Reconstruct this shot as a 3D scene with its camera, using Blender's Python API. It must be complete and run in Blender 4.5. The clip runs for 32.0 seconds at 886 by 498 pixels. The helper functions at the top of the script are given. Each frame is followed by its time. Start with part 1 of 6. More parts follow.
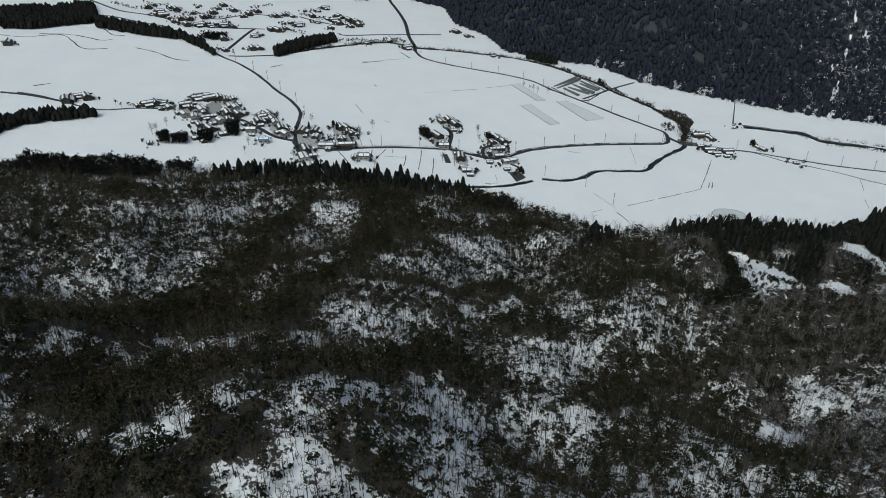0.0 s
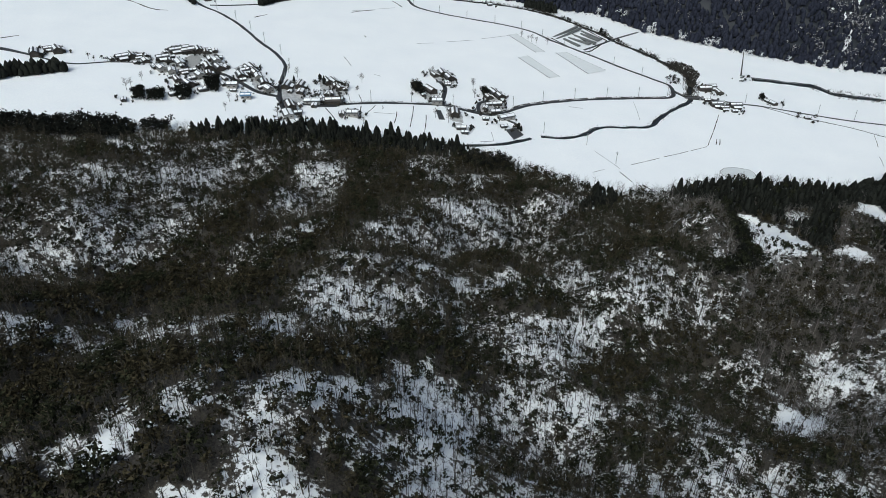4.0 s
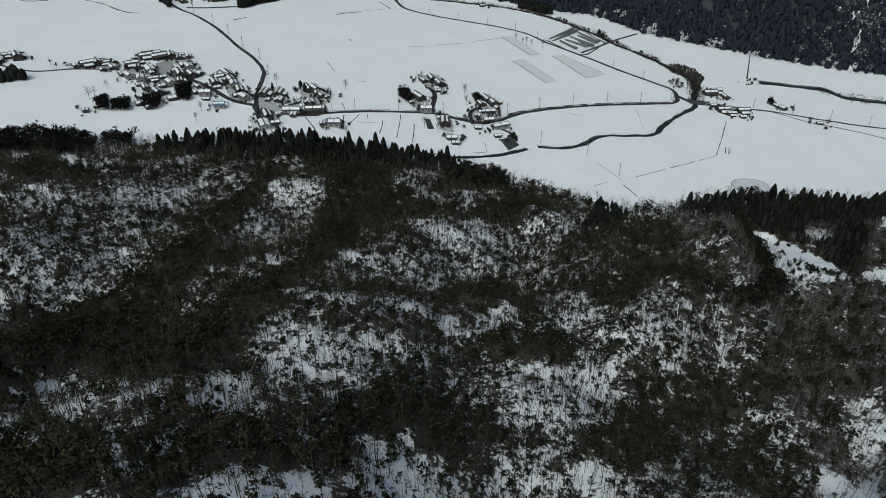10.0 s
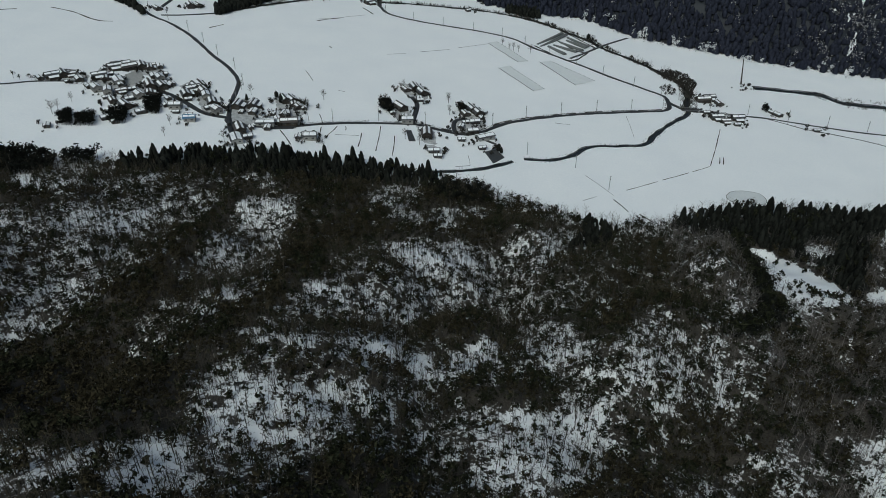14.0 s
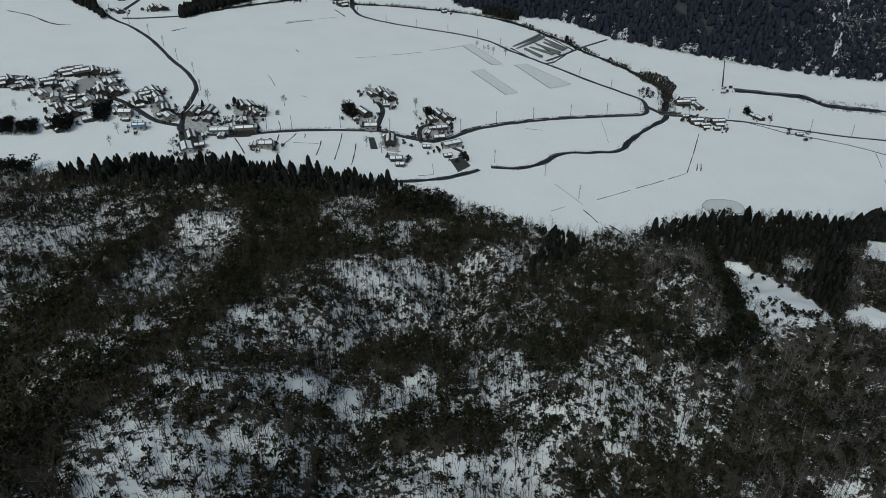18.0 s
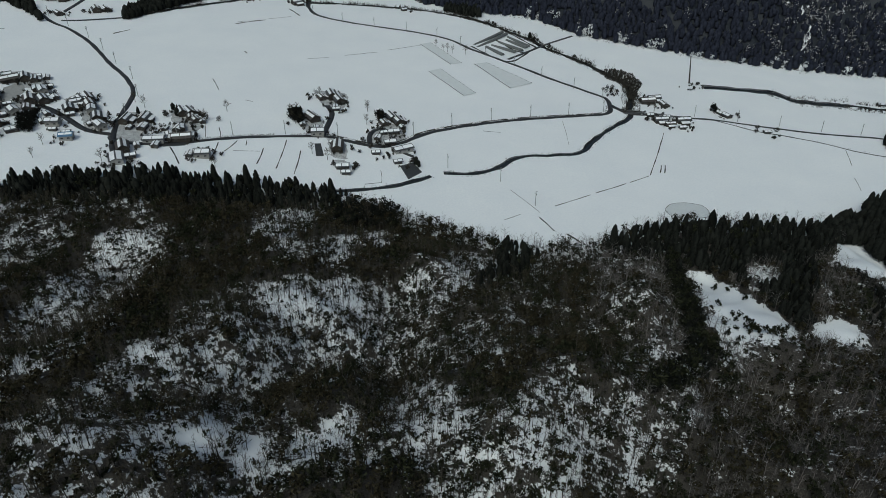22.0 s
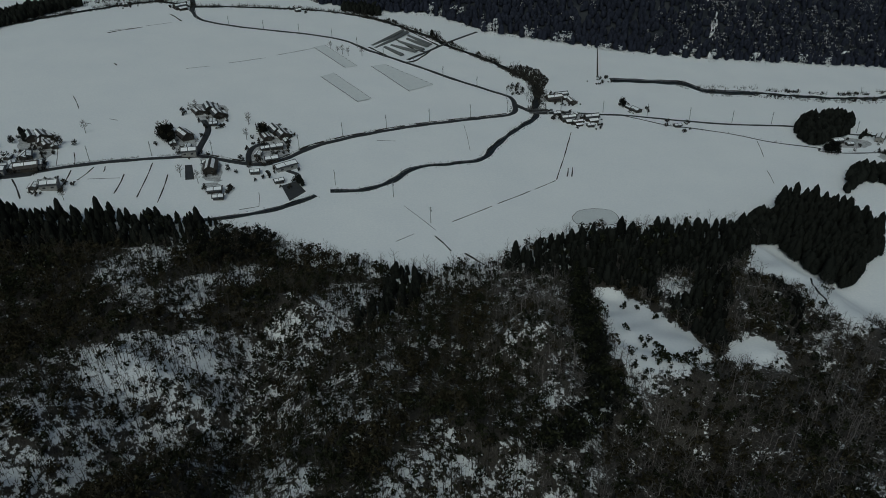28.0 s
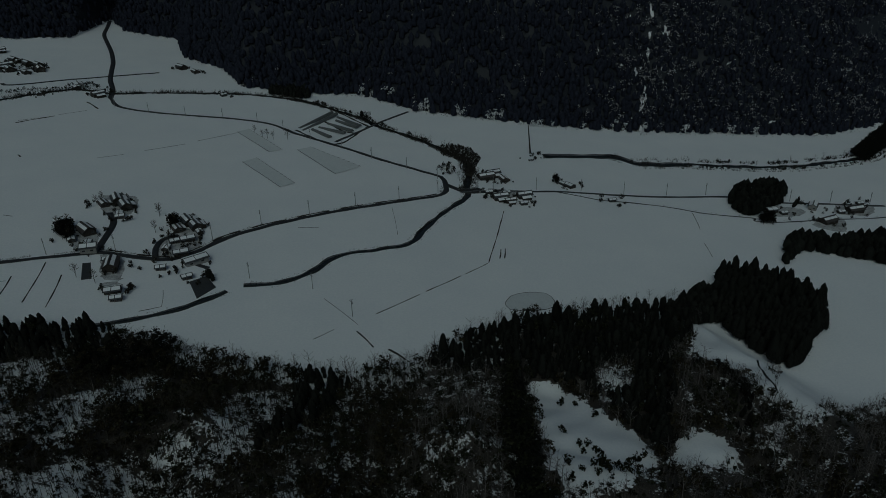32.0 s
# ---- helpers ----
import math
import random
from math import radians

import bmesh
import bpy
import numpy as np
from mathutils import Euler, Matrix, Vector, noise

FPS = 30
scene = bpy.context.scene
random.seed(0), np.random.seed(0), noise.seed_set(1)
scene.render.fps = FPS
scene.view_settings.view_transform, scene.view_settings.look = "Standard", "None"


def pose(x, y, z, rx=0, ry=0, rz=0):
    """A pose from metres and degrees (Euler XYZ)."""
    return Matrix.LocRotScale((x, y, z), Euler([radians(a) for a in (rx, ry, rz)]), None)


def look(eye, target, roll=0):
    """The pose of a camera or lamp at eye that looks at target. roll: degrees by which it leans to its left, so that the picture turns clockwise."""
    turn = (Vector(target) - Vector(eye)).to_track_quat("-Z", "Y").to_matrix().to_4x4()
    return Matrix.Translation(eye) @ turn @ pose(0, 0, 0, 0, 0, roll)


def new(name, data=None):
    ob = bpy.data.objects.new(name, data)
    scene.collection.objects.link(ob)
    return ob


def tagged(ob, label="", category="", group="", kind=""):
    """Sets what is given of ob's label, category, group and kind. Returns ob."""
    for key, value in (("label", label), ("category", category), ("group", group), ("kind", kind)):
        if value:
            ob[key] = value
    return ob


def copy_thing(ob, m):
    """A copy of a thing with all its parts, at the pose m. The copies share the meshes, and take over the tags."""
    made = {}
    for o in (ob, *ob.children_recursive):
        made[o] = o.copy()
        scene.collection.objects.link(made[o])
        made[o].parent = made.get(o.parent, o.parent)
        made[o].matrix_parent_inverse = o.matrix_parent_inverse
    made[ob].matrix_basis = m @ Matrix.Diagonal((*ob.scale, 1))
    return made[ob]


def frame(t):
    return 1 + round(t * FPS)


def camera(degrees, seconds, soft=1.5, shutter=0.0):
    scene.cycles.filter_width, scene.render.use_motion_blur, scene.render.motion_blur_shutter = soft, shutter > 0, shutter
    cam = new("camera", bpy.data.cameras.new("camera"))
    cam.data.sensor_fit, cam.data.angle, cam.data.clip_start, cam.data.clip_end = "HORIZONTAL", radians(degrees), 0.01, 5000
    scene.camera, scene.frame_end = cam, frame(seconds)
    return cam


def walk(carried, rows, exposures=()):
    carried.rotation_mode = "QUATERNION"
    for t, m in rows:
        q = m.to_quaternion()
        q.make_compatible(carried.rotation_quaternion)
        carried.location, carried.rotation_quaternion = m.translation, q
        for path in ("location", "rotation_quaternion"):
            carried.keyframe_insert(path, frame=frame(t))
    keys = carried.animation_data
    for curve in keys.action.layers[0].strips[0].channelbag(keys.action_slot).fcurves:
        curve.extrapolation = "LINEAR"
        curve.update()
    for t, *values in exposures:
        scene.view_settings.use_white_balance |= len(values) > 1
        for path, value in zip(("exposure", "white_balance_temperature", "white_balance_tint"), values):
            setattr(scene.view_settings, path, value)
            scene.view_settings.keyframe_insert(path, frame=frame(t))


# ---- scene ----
cam = camera(62.9, 32.0, soft=0.6)
PATH = [
    (0, (19.33, -64.18, 236.07), (13.05, 23.37, 188.18), 0.56),
    (0.5, (19.38, -60.69, 234.94), (13.19, 26.37, 186.13), 0.51),
    (1, (19.55, -57.13, 233.78), (13.45, 29.42, 184.06), 0.51),
    (1.5, (19.79, -53.45, 232.63), (13.78, 32.58, 181.99), 0.49),
    (2, (19.96, -49.79, 231.45), (14.07, 35.70, 179.91), 0.48),
    (2.5, (20.11, -46.14, 230.30), (14.29, 38.91, 178.02), 0.49),
    (3, (20.17, -42.51, 229.56), (14.45, 42.08, 176.53), 0.45),
    (3.5, (20.16, -38.97, 228.95), (14.52, 45.37, 175.53), 0.48),
    (5.5, (20.68, -24.91, 225.68), (15.17, 59.48, 172.32), 0.37),
    (6, (20.84, -21.41, 224.64), (15.38, 63.00, 171.31), 0.35),
    (6.5, (20.98, -17.84, 223.74), (15.53, 66.59, 170.43), 0.32),
    (7, (20.94, -14.31, 222.80), (15.59, 70.12, 169.49), 0.29),
    (7.5, (20.97, -10.62, 221.82), (15.67, 73.83, 168.53), 0.29),
    (8, (20.95, -6.98, 220.87), (15.73, 77.48, 167.58), 0.28),
    (8.5, (21.09, -3.49, 219.95), (15.89, 81.01, 166.73), 0.26),
    (9, (21.11, 0.01, 218.92), (15.99, 84.53, 165.72), 0.23),
    (9.5, (21.16, 3.63, 217.91), (16.11, 88.17, 164.74), 0.24),
    (10, (21.07, 7.29, 217.02), (16.09, 91.82, 163.81), 0.25),
    (10.5, (21.04, 11.05, 216.27), (16.16, 95.56, 163.03), 0.25),
    (11, (21.03, 14.67, 215.65), (16.22, 99.21, 162.46), 0.23),
    (11.5, (21.30, 18.21, 215.28), (16.50, 102.79, 162.13), 0.11),
    (12, (22.05, 21.67, 215.08), (17.35, 106.26, 161.96), 0.10),
    (12.5, (23.10, 25.02, 214.72), (18.50, 109.63, 161.62), 0.05),
    (13, (24.42, 28.26, 214.35), (19.91, 112.89, 161.28), 0.03),
    (13.5, (26.12, 31.45, 213.89), (21.73, 116.13, 160.88), 0.01),
    (14, (28.10, 34.65, 213.39), (23.83, 119.37, 160.44), -0.04),
    (14.5, (30.32, 37.76, 212.78), (26.11, 122.49, 159.83), -0.07),
    (16.5, (40.61, 50.31, 209.56), (36.55, 135.13, 156.75), -0.11),
    (17, (43.19, 53.49, 208.72), (39.22, 138.34, 155.95), -0.13),
    (17.5, (46.00, 56.92, 207.75), (42.12, 141.79, 155.01), -0.20),
    (18, (48.59, 60.30, 206.77), (44.91, 145.19, 154.04), -0.22),
    (18.5, (51.10, 63.75, 205.89), (47.64, 148.64, 153.16), -0.29),
    (19, (53.53, 67.26, 205.01), (50.34, 152.14, 152.24), -0.35),
    (19.5, (55.95, 70.78, 204.09), (53.01, 155.65, 151.29), -0.39),
    (20, (58.44, 74.13, 203.15), (55.71, 159.01, 150.34), -0.42),
    (20.5, (60.81, 77.55, 202.23), (58.37, 162.42, 149.40), -0.45),
    (21, (63.12, 81.04, 201.37), (60.99, 165.89, 148.50), -0.50),
    (21.5, (65.47, 84.63, 200.50), (63.74, 169.45, 147.57), -0.51),
    (22, (67.81, 88.18, 199.63), (66.47, 172.99, 146.66), -0.55),
    (22.5, (70.02, 91.69, 198.80), (69.14, 176.48, 145.79), -0.62),
    (23, (72.25, 95.44, 198.03), (71.83, 180.20, 144.95), -0.64),
    (23.5, (74.56, 99.08, 197.15), (74.58, 183.80, 144.02), -0.68),
    (24, (77.01, 102.58, 196.33), (77.43, 187.27, 143.17), -0.72),
    (24.5, (79.26, 106.04, 195.59), (80.20, 190.70, 142.38), -0.73),
    (25, (81.76, 109.57, 194.67), (83.26, 194.21, 141.44), -0.77),
    (25.5, (83.84, 113.24, 194.00), (86.14, 197.83, 140.72), -0.81),
    (27.5, (93.38, 127.19, 190.80), (99.38, 211.49, 137.33), -1.11),
    (28, (95.84, 130.64, 189.78), (102.79, 214.87, 136.32), -1.16),
    (28.5, (98.20, 134.18, 188.64), (106.13, 218.34, 135.21), -1.16),
    (29, (100.65, 137.83, 187.78), (109.56, 222.29, 134.99), -1.21),
    (29.5, (102.90, 140.99, 187.02), (112.79, 226.09, 135.43), -1.26),
    (30, (105.16, 144.08, 186.02), (116.13, 229.88, 135.82), -1.30),
    (30.5, (107.38, 147.26, 185.06), (119.42, 233.70, 136.24), -1.30),
    (31, (109.78, 150.75, 184.30), (122.74, 237.82, 136.85), -1.37),
    (31.5, (112.14, 154.24, 183.37), (125.70, 241.95, 137.29), -1.40),
    (32, (114.40, 157.54, 182.46), (128.52, 245.89, 137.79), -1.40),
]
EXPOSURES = [
    (0, -0.11, 5920, -4), (2, 0.14, 5920, -3), (3.5, 0.31, 5920, -2), (6, 0.34, 5920, -2), (7, 0.21, 5920, -3), (9, -0.06, 5920, -4), (12, -0.26, 5870, -6), (20, -0.38, 5870, -6),
    (25, -0.51, 5820, -7), (28, -1.11, 5800, -9), (29, -1.28, 5800, -10), (30, -1.53, 5700, -10), (31, -1.85, 5600, -10), (32, -2.43, 5500, -14),
]
walk(cam, [(t, look(eye, target, roll)) for t, eye, target, roll in PATH], EXPOSURES)

# ---- light: overcast winter day ----
SUN_EL, SUN_AZ = radians(48), radians(200)
world = bpy.data.worlds.new("overcast_sky")
scene.world = world
world.use_nodes = True
wn = world.node_tree.nodes
sky = wn.new("ShaderNodeTexSky")
sky.sky_type = "NISHITA"
sky.sun_disc = False
sky.sun_elevation, sky.sun_rotation = SUN_EL, SUN_AZ
sky.dust_density = 6.0
sky.air_density = 0.7
wn["Background"].inputs["Strength"].default_value = 0.1
world.node_tree.links.new(sky.outputs[0], wn["Background"].inputs["Color"])
sun = new("sun", bpy.data.lights.new("sun", "SUN"))
sun.data.energy, sun.data.angle, sun.data.color = 1.1, radians(25), (1.0, 0.97, 0.93)
sun.matrix_world = look((0, 0, 600), (0 + 600 * math.sin(SUN_AZ) * -1, 600 * math.cos(SUN_AZ) * -1, 600 - 600 * math.tan(SUN_EL)))

# ---- materials ----
def material(name, low, high, rough=0.8, scale=1.0, fine=12.0, bump=0.3, metal=0.0, per_piece=0.0, spec=0.3, coords="Object"):
    """Two scales of noise between two colours, with relief; scale in waves a metre."""
    m = bpy.data.materials.new(name)
    m.use_nodes = True
    nt = m.node_tree
    n, l = nt.nodes, nt.links
    bsdf = n["Principled BSDF"]
    co = n.new("ShaderNodeTexCoord")
    a, b = n.new("ShaderNodeTexNoise"), n.new("ShaderNodeTexNoise")
    a.inputs["Scale"].default_value, b.inputs["Scale"].default_value = scale, scale * fine
    a.inputs["Detail"].default_value, b.inputs["Detail"].default_value = 5, 3
    for x in (a, b):
        l.new(co.outputs[coords], x.inputs["Vector"])
    add = n.new("ShaderNodeMath")
    add.operation = "MULTIPLY_ADD"
    add.inputs[1].default_value = 0.6
    l.new(b.outputs["Fac"], add.inputs[0])
    half = n.new("ShaderNodeMath")
    half.operation = "MULTIPLY"
    half.inputs[1].default_value = 0.4
    l.new(a.outputs["Fac"], half.inputs[0])
    l.new(half.outputs[0], add.inputs[2])
    fac = add.outputs[0]
    if per_piece:
        info = n.new("ShaderNodeNewGeometry")
        mix = n.new("ShaderNodeMath")
        mix.operation = "MULTIPLY_ADD"
        mix.inputs[1].default_value = per_piece
        l.new(info.outputs["Random Per Island"], mix.inputs[0])
        sub = n.new("ShaderNodeMath")
        sub.operation = "SUBTRACT"
        sub.inputs[1].default_value = per_piece / 2
        l.new(fac, sub.inputs[0])
        l.new(sub.outputs[0], mix.inputs[2])
        fac = mix.outputs[0]
    ramp = n.new("ShaderNodeValToRGB")
    ramp.color_ramp.elements[0].position, ramp.color_ramp.elements[1].position = 0.32, 0.68
    ramp.color_ramp.elements[0].color, ramp.color_ramp.elements[1].color = (*low, 1), (*high, 1)
    l.new(fac, ramp.inputs["Fac"])
    l.new(ramp.outputs["Color"], bsdf.inputs["Base Color"])
    bsdf.inputs["Roughness"].default_value = rough
    bsdf.inputs["Metallic"].default_value = metal
    bsdf.inputs["Specular IOR Level"].default_value = spec
    if bump:
        bp = n.new("ShaderNodeBump")
        bp.inputs["Strength"].default_value = bump
        bp.inputs["Distance"].default_value = 0.3 / scale
        l.new(add.outputs[0], bp.inputs["Height"])
        l.new(bp.outputs["Normal"], bsdf.inputs["Normal"])
    return m


def ground_material():
    """Snow over the fields; on the wooded slopes leaf litter and scrub stand out of thinner snow."""
    m = material("snow_ground", (0.74, 0.76, 0.79), (0.83, 0.84, 0.85), 0.6, 0.03, 30.0, 0.04)
    nt = m.node_tree
    n, l = nt.nodes, nt.links
    bsdf = n["Principled BSDF"]
    snow = bsdf.inputs["Base Color"].links[0].from_socket
    co = n.new("ShaderNodeTexCoord")
    big, small = n.new("ShaderNodeTexNoise"), n.new("ShaderNodeTexNoise")
    big.inputs["Scale"].default_value, big.inputs["Detail"].default_value = 0.17, 5
    small.inputs["Scale"].default_value, small.inputs["Detail"].default_value = 0.75, 8
    small.inputs["Roughness"].default_value = 0.62
    att = n.new("ShaderNodeAttribute")
    att.attribute_name = "litter"
    for x in (big, small):
        l.new(co.outputs["Object"], x.inputs["Vector"])
    s1 = n.new("ShaderNodeMath")
    s1.operation = "MULTIPLY_ADD"
    s1.inputs[1].default_value = 0.9
    l.new(big.outputs["Fac"], s1.inputs[0])
    l.new(small.outputs["Fac"], s1.inputs[2])
    s2 = n.new("ShaderNodeMath")
    s2.operation = "ADD"
    l.new(s1.outputs[0], s2.inputs[0])
    l.new(att.outputs["Fac"], s2.inputs[1])
    ramp = n.new("ShaderNodeValToRGB")
    ramp.color_ramp.elements[0].position, ramp.color_ramp.elements[1].position = 0.0, 0.08
    shift = n.new("ShaderNodeMath")
    shift.operation = "SUBTRACT"
    shift.inputs[1].default_value = 1.37
    l.new(s2.outputs[0], shift.inputs[0])
    l.new(shift.outputs[0], ramp.inputs["Fac"])
    mix = n.new("ShaderNodeMix")
    mix.data_type = "RGBA"
    l.new(ramp.outputs["Color"], mix.inputs["Factor"])
    l.new(snow, mix.inputs[6])
    floor = n.new("ShaderNodeMix")
    floor.data_type = "RGBA"
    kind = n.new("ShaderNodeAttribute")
    kind.attribute_name = "shaded_needles"
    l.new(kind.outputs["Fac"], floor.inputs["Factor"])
    # mountain forest floor: the conifers' shade is already in this near-black colour
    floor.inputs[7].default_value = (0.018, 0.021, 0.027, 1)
    leaves, tint = n.new("ShaderNodeTexNoise"), n.new("ShaderNodeValToRGB")
    leaves.inputs["Scale"].default_value, leaves.inputs["Detail"].default_value = 1.6, 8
    leaves.inputs["Roughness"].default_value = 0.7
    l.new(co.outputs["Object"], leaves.inputs["Vector"])
    for stop, at, colour in zip(tint.color_ramp.elements, (0.36, 0.64), ((0.014, 0.012, 0.01, 1), (0.075, 0.066, 0.055, 1))):
        stop.position, stop.color = at, colour
    l.new(leaves.outputs["Fac"], tint.inputs["Fac"])
    l.new(tint.outputs["Color"], floor.inputs[6])
    l.new(floor.outputs[2], mix.inputs[7])
    l.new(mix.outputs[2], bsdf.inputs["Base Color"])
    return m


SNOW_GROUND = ground_material()
SNOW = material("roof_snow", (0.74, 0.76, 0.79), (0.84, 0.85, 0.86), 0.6, 0.2, 8, 0.2)
ASPHALT = material("wet_asphalt", (0.018, 0.0185, 0.02), (0.048, 0.049, 0.052), 0.55, 0.15, 20, 0.1)
WATER = material("dark_river_water", (0.012, 0.014, 0.014), (0.03, 0.032, 0.03), 0.12, 0.3, 6, 0.15, spec=0.5)
SCRUB = material("bank_scrub", (0.015, 0.014, 0.012), (0.05, 0.046, 0.038), 0.9, 0.6, 8, 0.4, per_piece=0.5)
BARK = material("grey_bark", (0.022, 0.02, 0.017), (0.08, 0.072, 0.06), 0.9, 1.0, 6, 0.0, per_piece=0.4, spec=0.04)
PALE_BARK = material("brown_grey_bark", (0.045, 0.04, 0.037), (0.2, 0.185, 0.178), 0.9, 0.8, 8, 0.0, per_piece=0.5, spec=0.04)
FROST = material("frosted_bark", (0.13, 0.128, 0.13), (0.42, 0.415, 0.42), 0.9, 0.6, 6, 0.0, per_piece=0.6)
SNOWY = material("snow_laden_twigs", (0.5, 0.51, 0.52), (0.82, 0.83, 0.84), 0.8, 0.6, 6, 0.0, per_piece=0.6)
TWIG = material("bare_twigs", (0.029, 0.0245, 0.0165), (0.086, 0.073, 0.05), 0.9, 0.05, 10, 0.0, per_piece=0.4, spec=0.04)
GREY_TWIG = material("grey_brown_twigs", (0.05, 0.046, 0.044), (0.17, 0.158, 0.152), 0.9, 0.05, 10, 0.0, per_piece=0.5, spec=0.04)
NEEDLE = material("cedar_needles", (0.008, 0.0088, 0.0076), (0.0165, 0.018, 0.0155), 0.9, 0.05, 20, 0.0, per_piece=0.5, spec=0.03)
LEAF = material("evergreen_leaves", (0.011, 0.0128, 0.0075), (0.032, 0.034, 0.02), 0.8, 0.05, 12, 0.0, per_piece=0.6, spec=0.03)
DRYLEAF = material("withered_leaves", (0.018, 0.016, 0.0105), (0.047, 0.041, 0.025), 0.9, 0.05, 12, 0.0, per_piece=0.6, spec=0.03)
# distance haze is mixed into this colour: bluer and paler than the near cedars
HAZED_NEEDLE = material("hazed_mountain_needles", (0.0165, 0.0185, 0.028), (0.025, 0.028, 0.0415), 0.9, 0.03, 12, 0.0, per_piece=0.2, spec=0.03)

# ---- the lie of the land ----
FALL = math.tan(radians(5.5))
FOOT_X = [-900, -500, -330, -260, -200, -160, -110, 0, 60, 108, 140, 175, 210, 295, 325, 350, 420, 600, 1000]
FOOT_Y = [385, 390, 404, 418, 436, 462, 475, 468, 438, 424, 430, 455, 470, 476, 408, 388, 378, 365, 350]
PEAK_X = [-2500, -900, -420, -274, -201, -185, -147, -74, -46, 1, 29, 93, 153, 205, 283, 337, 411, 627, 747, 1200, 2500]
PEAK_Y = [1150, 1150, 1140, 1150, 1180, 1330, 1240, 1200, 1080, 1030, 946, 925, 925, 866, 839, 823, 810, 814, 868, 900, 800]
SPURS = ([
    ([(-40, 60), (-46, 150), (-50, 225), (-42, 264), (-14, 288), (5, 318), (12, 322)], -1.1, 16, 1), ([(12, 322), (-17, 364), (-22, 401)], 4.8, 18, 1),
    ([(75, 150), (83, 236), (100, 275), (84, 296), (95, 390)], 5.8, 18, 1), ([(172, 150), (168, 232), (150, 307), (165, 350)], -3.7, 22, 0),
    ([(-240, 120), (-198, 308), (-205, 380)], 7.0, 35, 0), ([(-120, 80), (-104, 164), (-85, 295), (-84, 347), (-93, 396)], -13.1, 22, 0),
] + [
    ([(20, 180), (0, 262), (17, 300), (42, 308), (45, 400)], -7.9, 14, 0), ([(49, 265), (46, 286), (42, 308)], -8.7, 11, 0),
    ([(123, 150), (123, 248), (120, 340)], -8.8, 18, 0), ([(200, 390), (225, 345)], -7.7, 30, 0), ([(285, 434), (312, 402)], 1.8, 30, 0),
    ([(-24, 248), (0, 272), (15, 290)], -7.4, 11, 0), ([(2, 321), (14, 322)], 3.7, 10, 1), ([(148, 300), (150, 330)], 8.2, 14, 1),
    ([(170, 200), (166, 235)], -11.4, 26, 0), ([(260, 200), (262, 320)], -8.4, 35, 0),
] + [
    ([(-70, 152), (-16, 115)], 1.8, 20, 0), ([(-10, 196), (-9, 225)], -5.4, 12, 0),
])

# knolls and hollows: x, y, height, width
KNOLLS = [
    (-160, 240, -37.5, 60), (80, 170, -14.8, 60), (-40, 90, 17, 38), (190, 280, -17.1, 26), (130, 320, 5.1, 38), (40, 310, -10.6, 38), (50, 380, 15, 18), (40, 130, -18.2, 26),
    (-90, 390, 12, 18), (160, 190, -12.3, 38), (-130, 350, -14.4, 38), (100, 270, 7.4, 38), (150, 350, 16.8, 18), (-20, 220, 7.8, 26), (-90, 260, 13.6, 26), (90, 210, -10, 26),
    (-180, 260, 21.9, 26), (20, 250, -5, 18), (-10, 290, 5.1, 18), (120, 290, 12.4, 18), (-100, 340, 8.4, 18), (110, 140, 10.1, 26), (250, 360, 4.4, 60), (-40, 350, -6.1, 38),
]


def from_line(x, y, line):
    near = np.full(np.shape(x), 1e9)
    for (a, b), (c, d) in zip(line[:-1], line[1:]):
        k = np.clip(((x - a) * (c - a) + (y - b) * (d - b)) / ((c - a) ** 2 + (d - b) ** 2), 0, 1)
        near = np.minimum(near, np.hypot(x - a - k * (c - a), y - b - k * (d - b)))
    return near


def rough(x, y, wave, seed=0.0):
    """Smooth roughness between -1 and 1, of about that wavelength."""
    k = 2 * math.pi / wave
    s = seed * 7.31
    return (np.sin(k * (x + 0.6 * y) + s + 1.3 * np.sin(0.53 * k * y + s)) * np.cos(k * (0.8 * y - 0.35 * x) + 2 * s + 1.1 * np.sin(0.61 * k * x))
            + 0.5 * np.sin(1.9 * k * x + 1.7 * np.sin(0.9 * k * y) + 3 * s) * np.sin(2.1 * k * y + 0.8 * np.sin(1.3 * k * x) + s)) / 1.5


def inside(x, y, poly):
    hit = np.zeros(np.shape(x), bool)
    for (a, b), (c, d) in zip(poly, poly[1:] + poly[:1]):
        if b != d:
            hit ^= ((b > y) != (d > y)) & (x < (c - a) * (y - b) / (d - b) + a)
    return hit


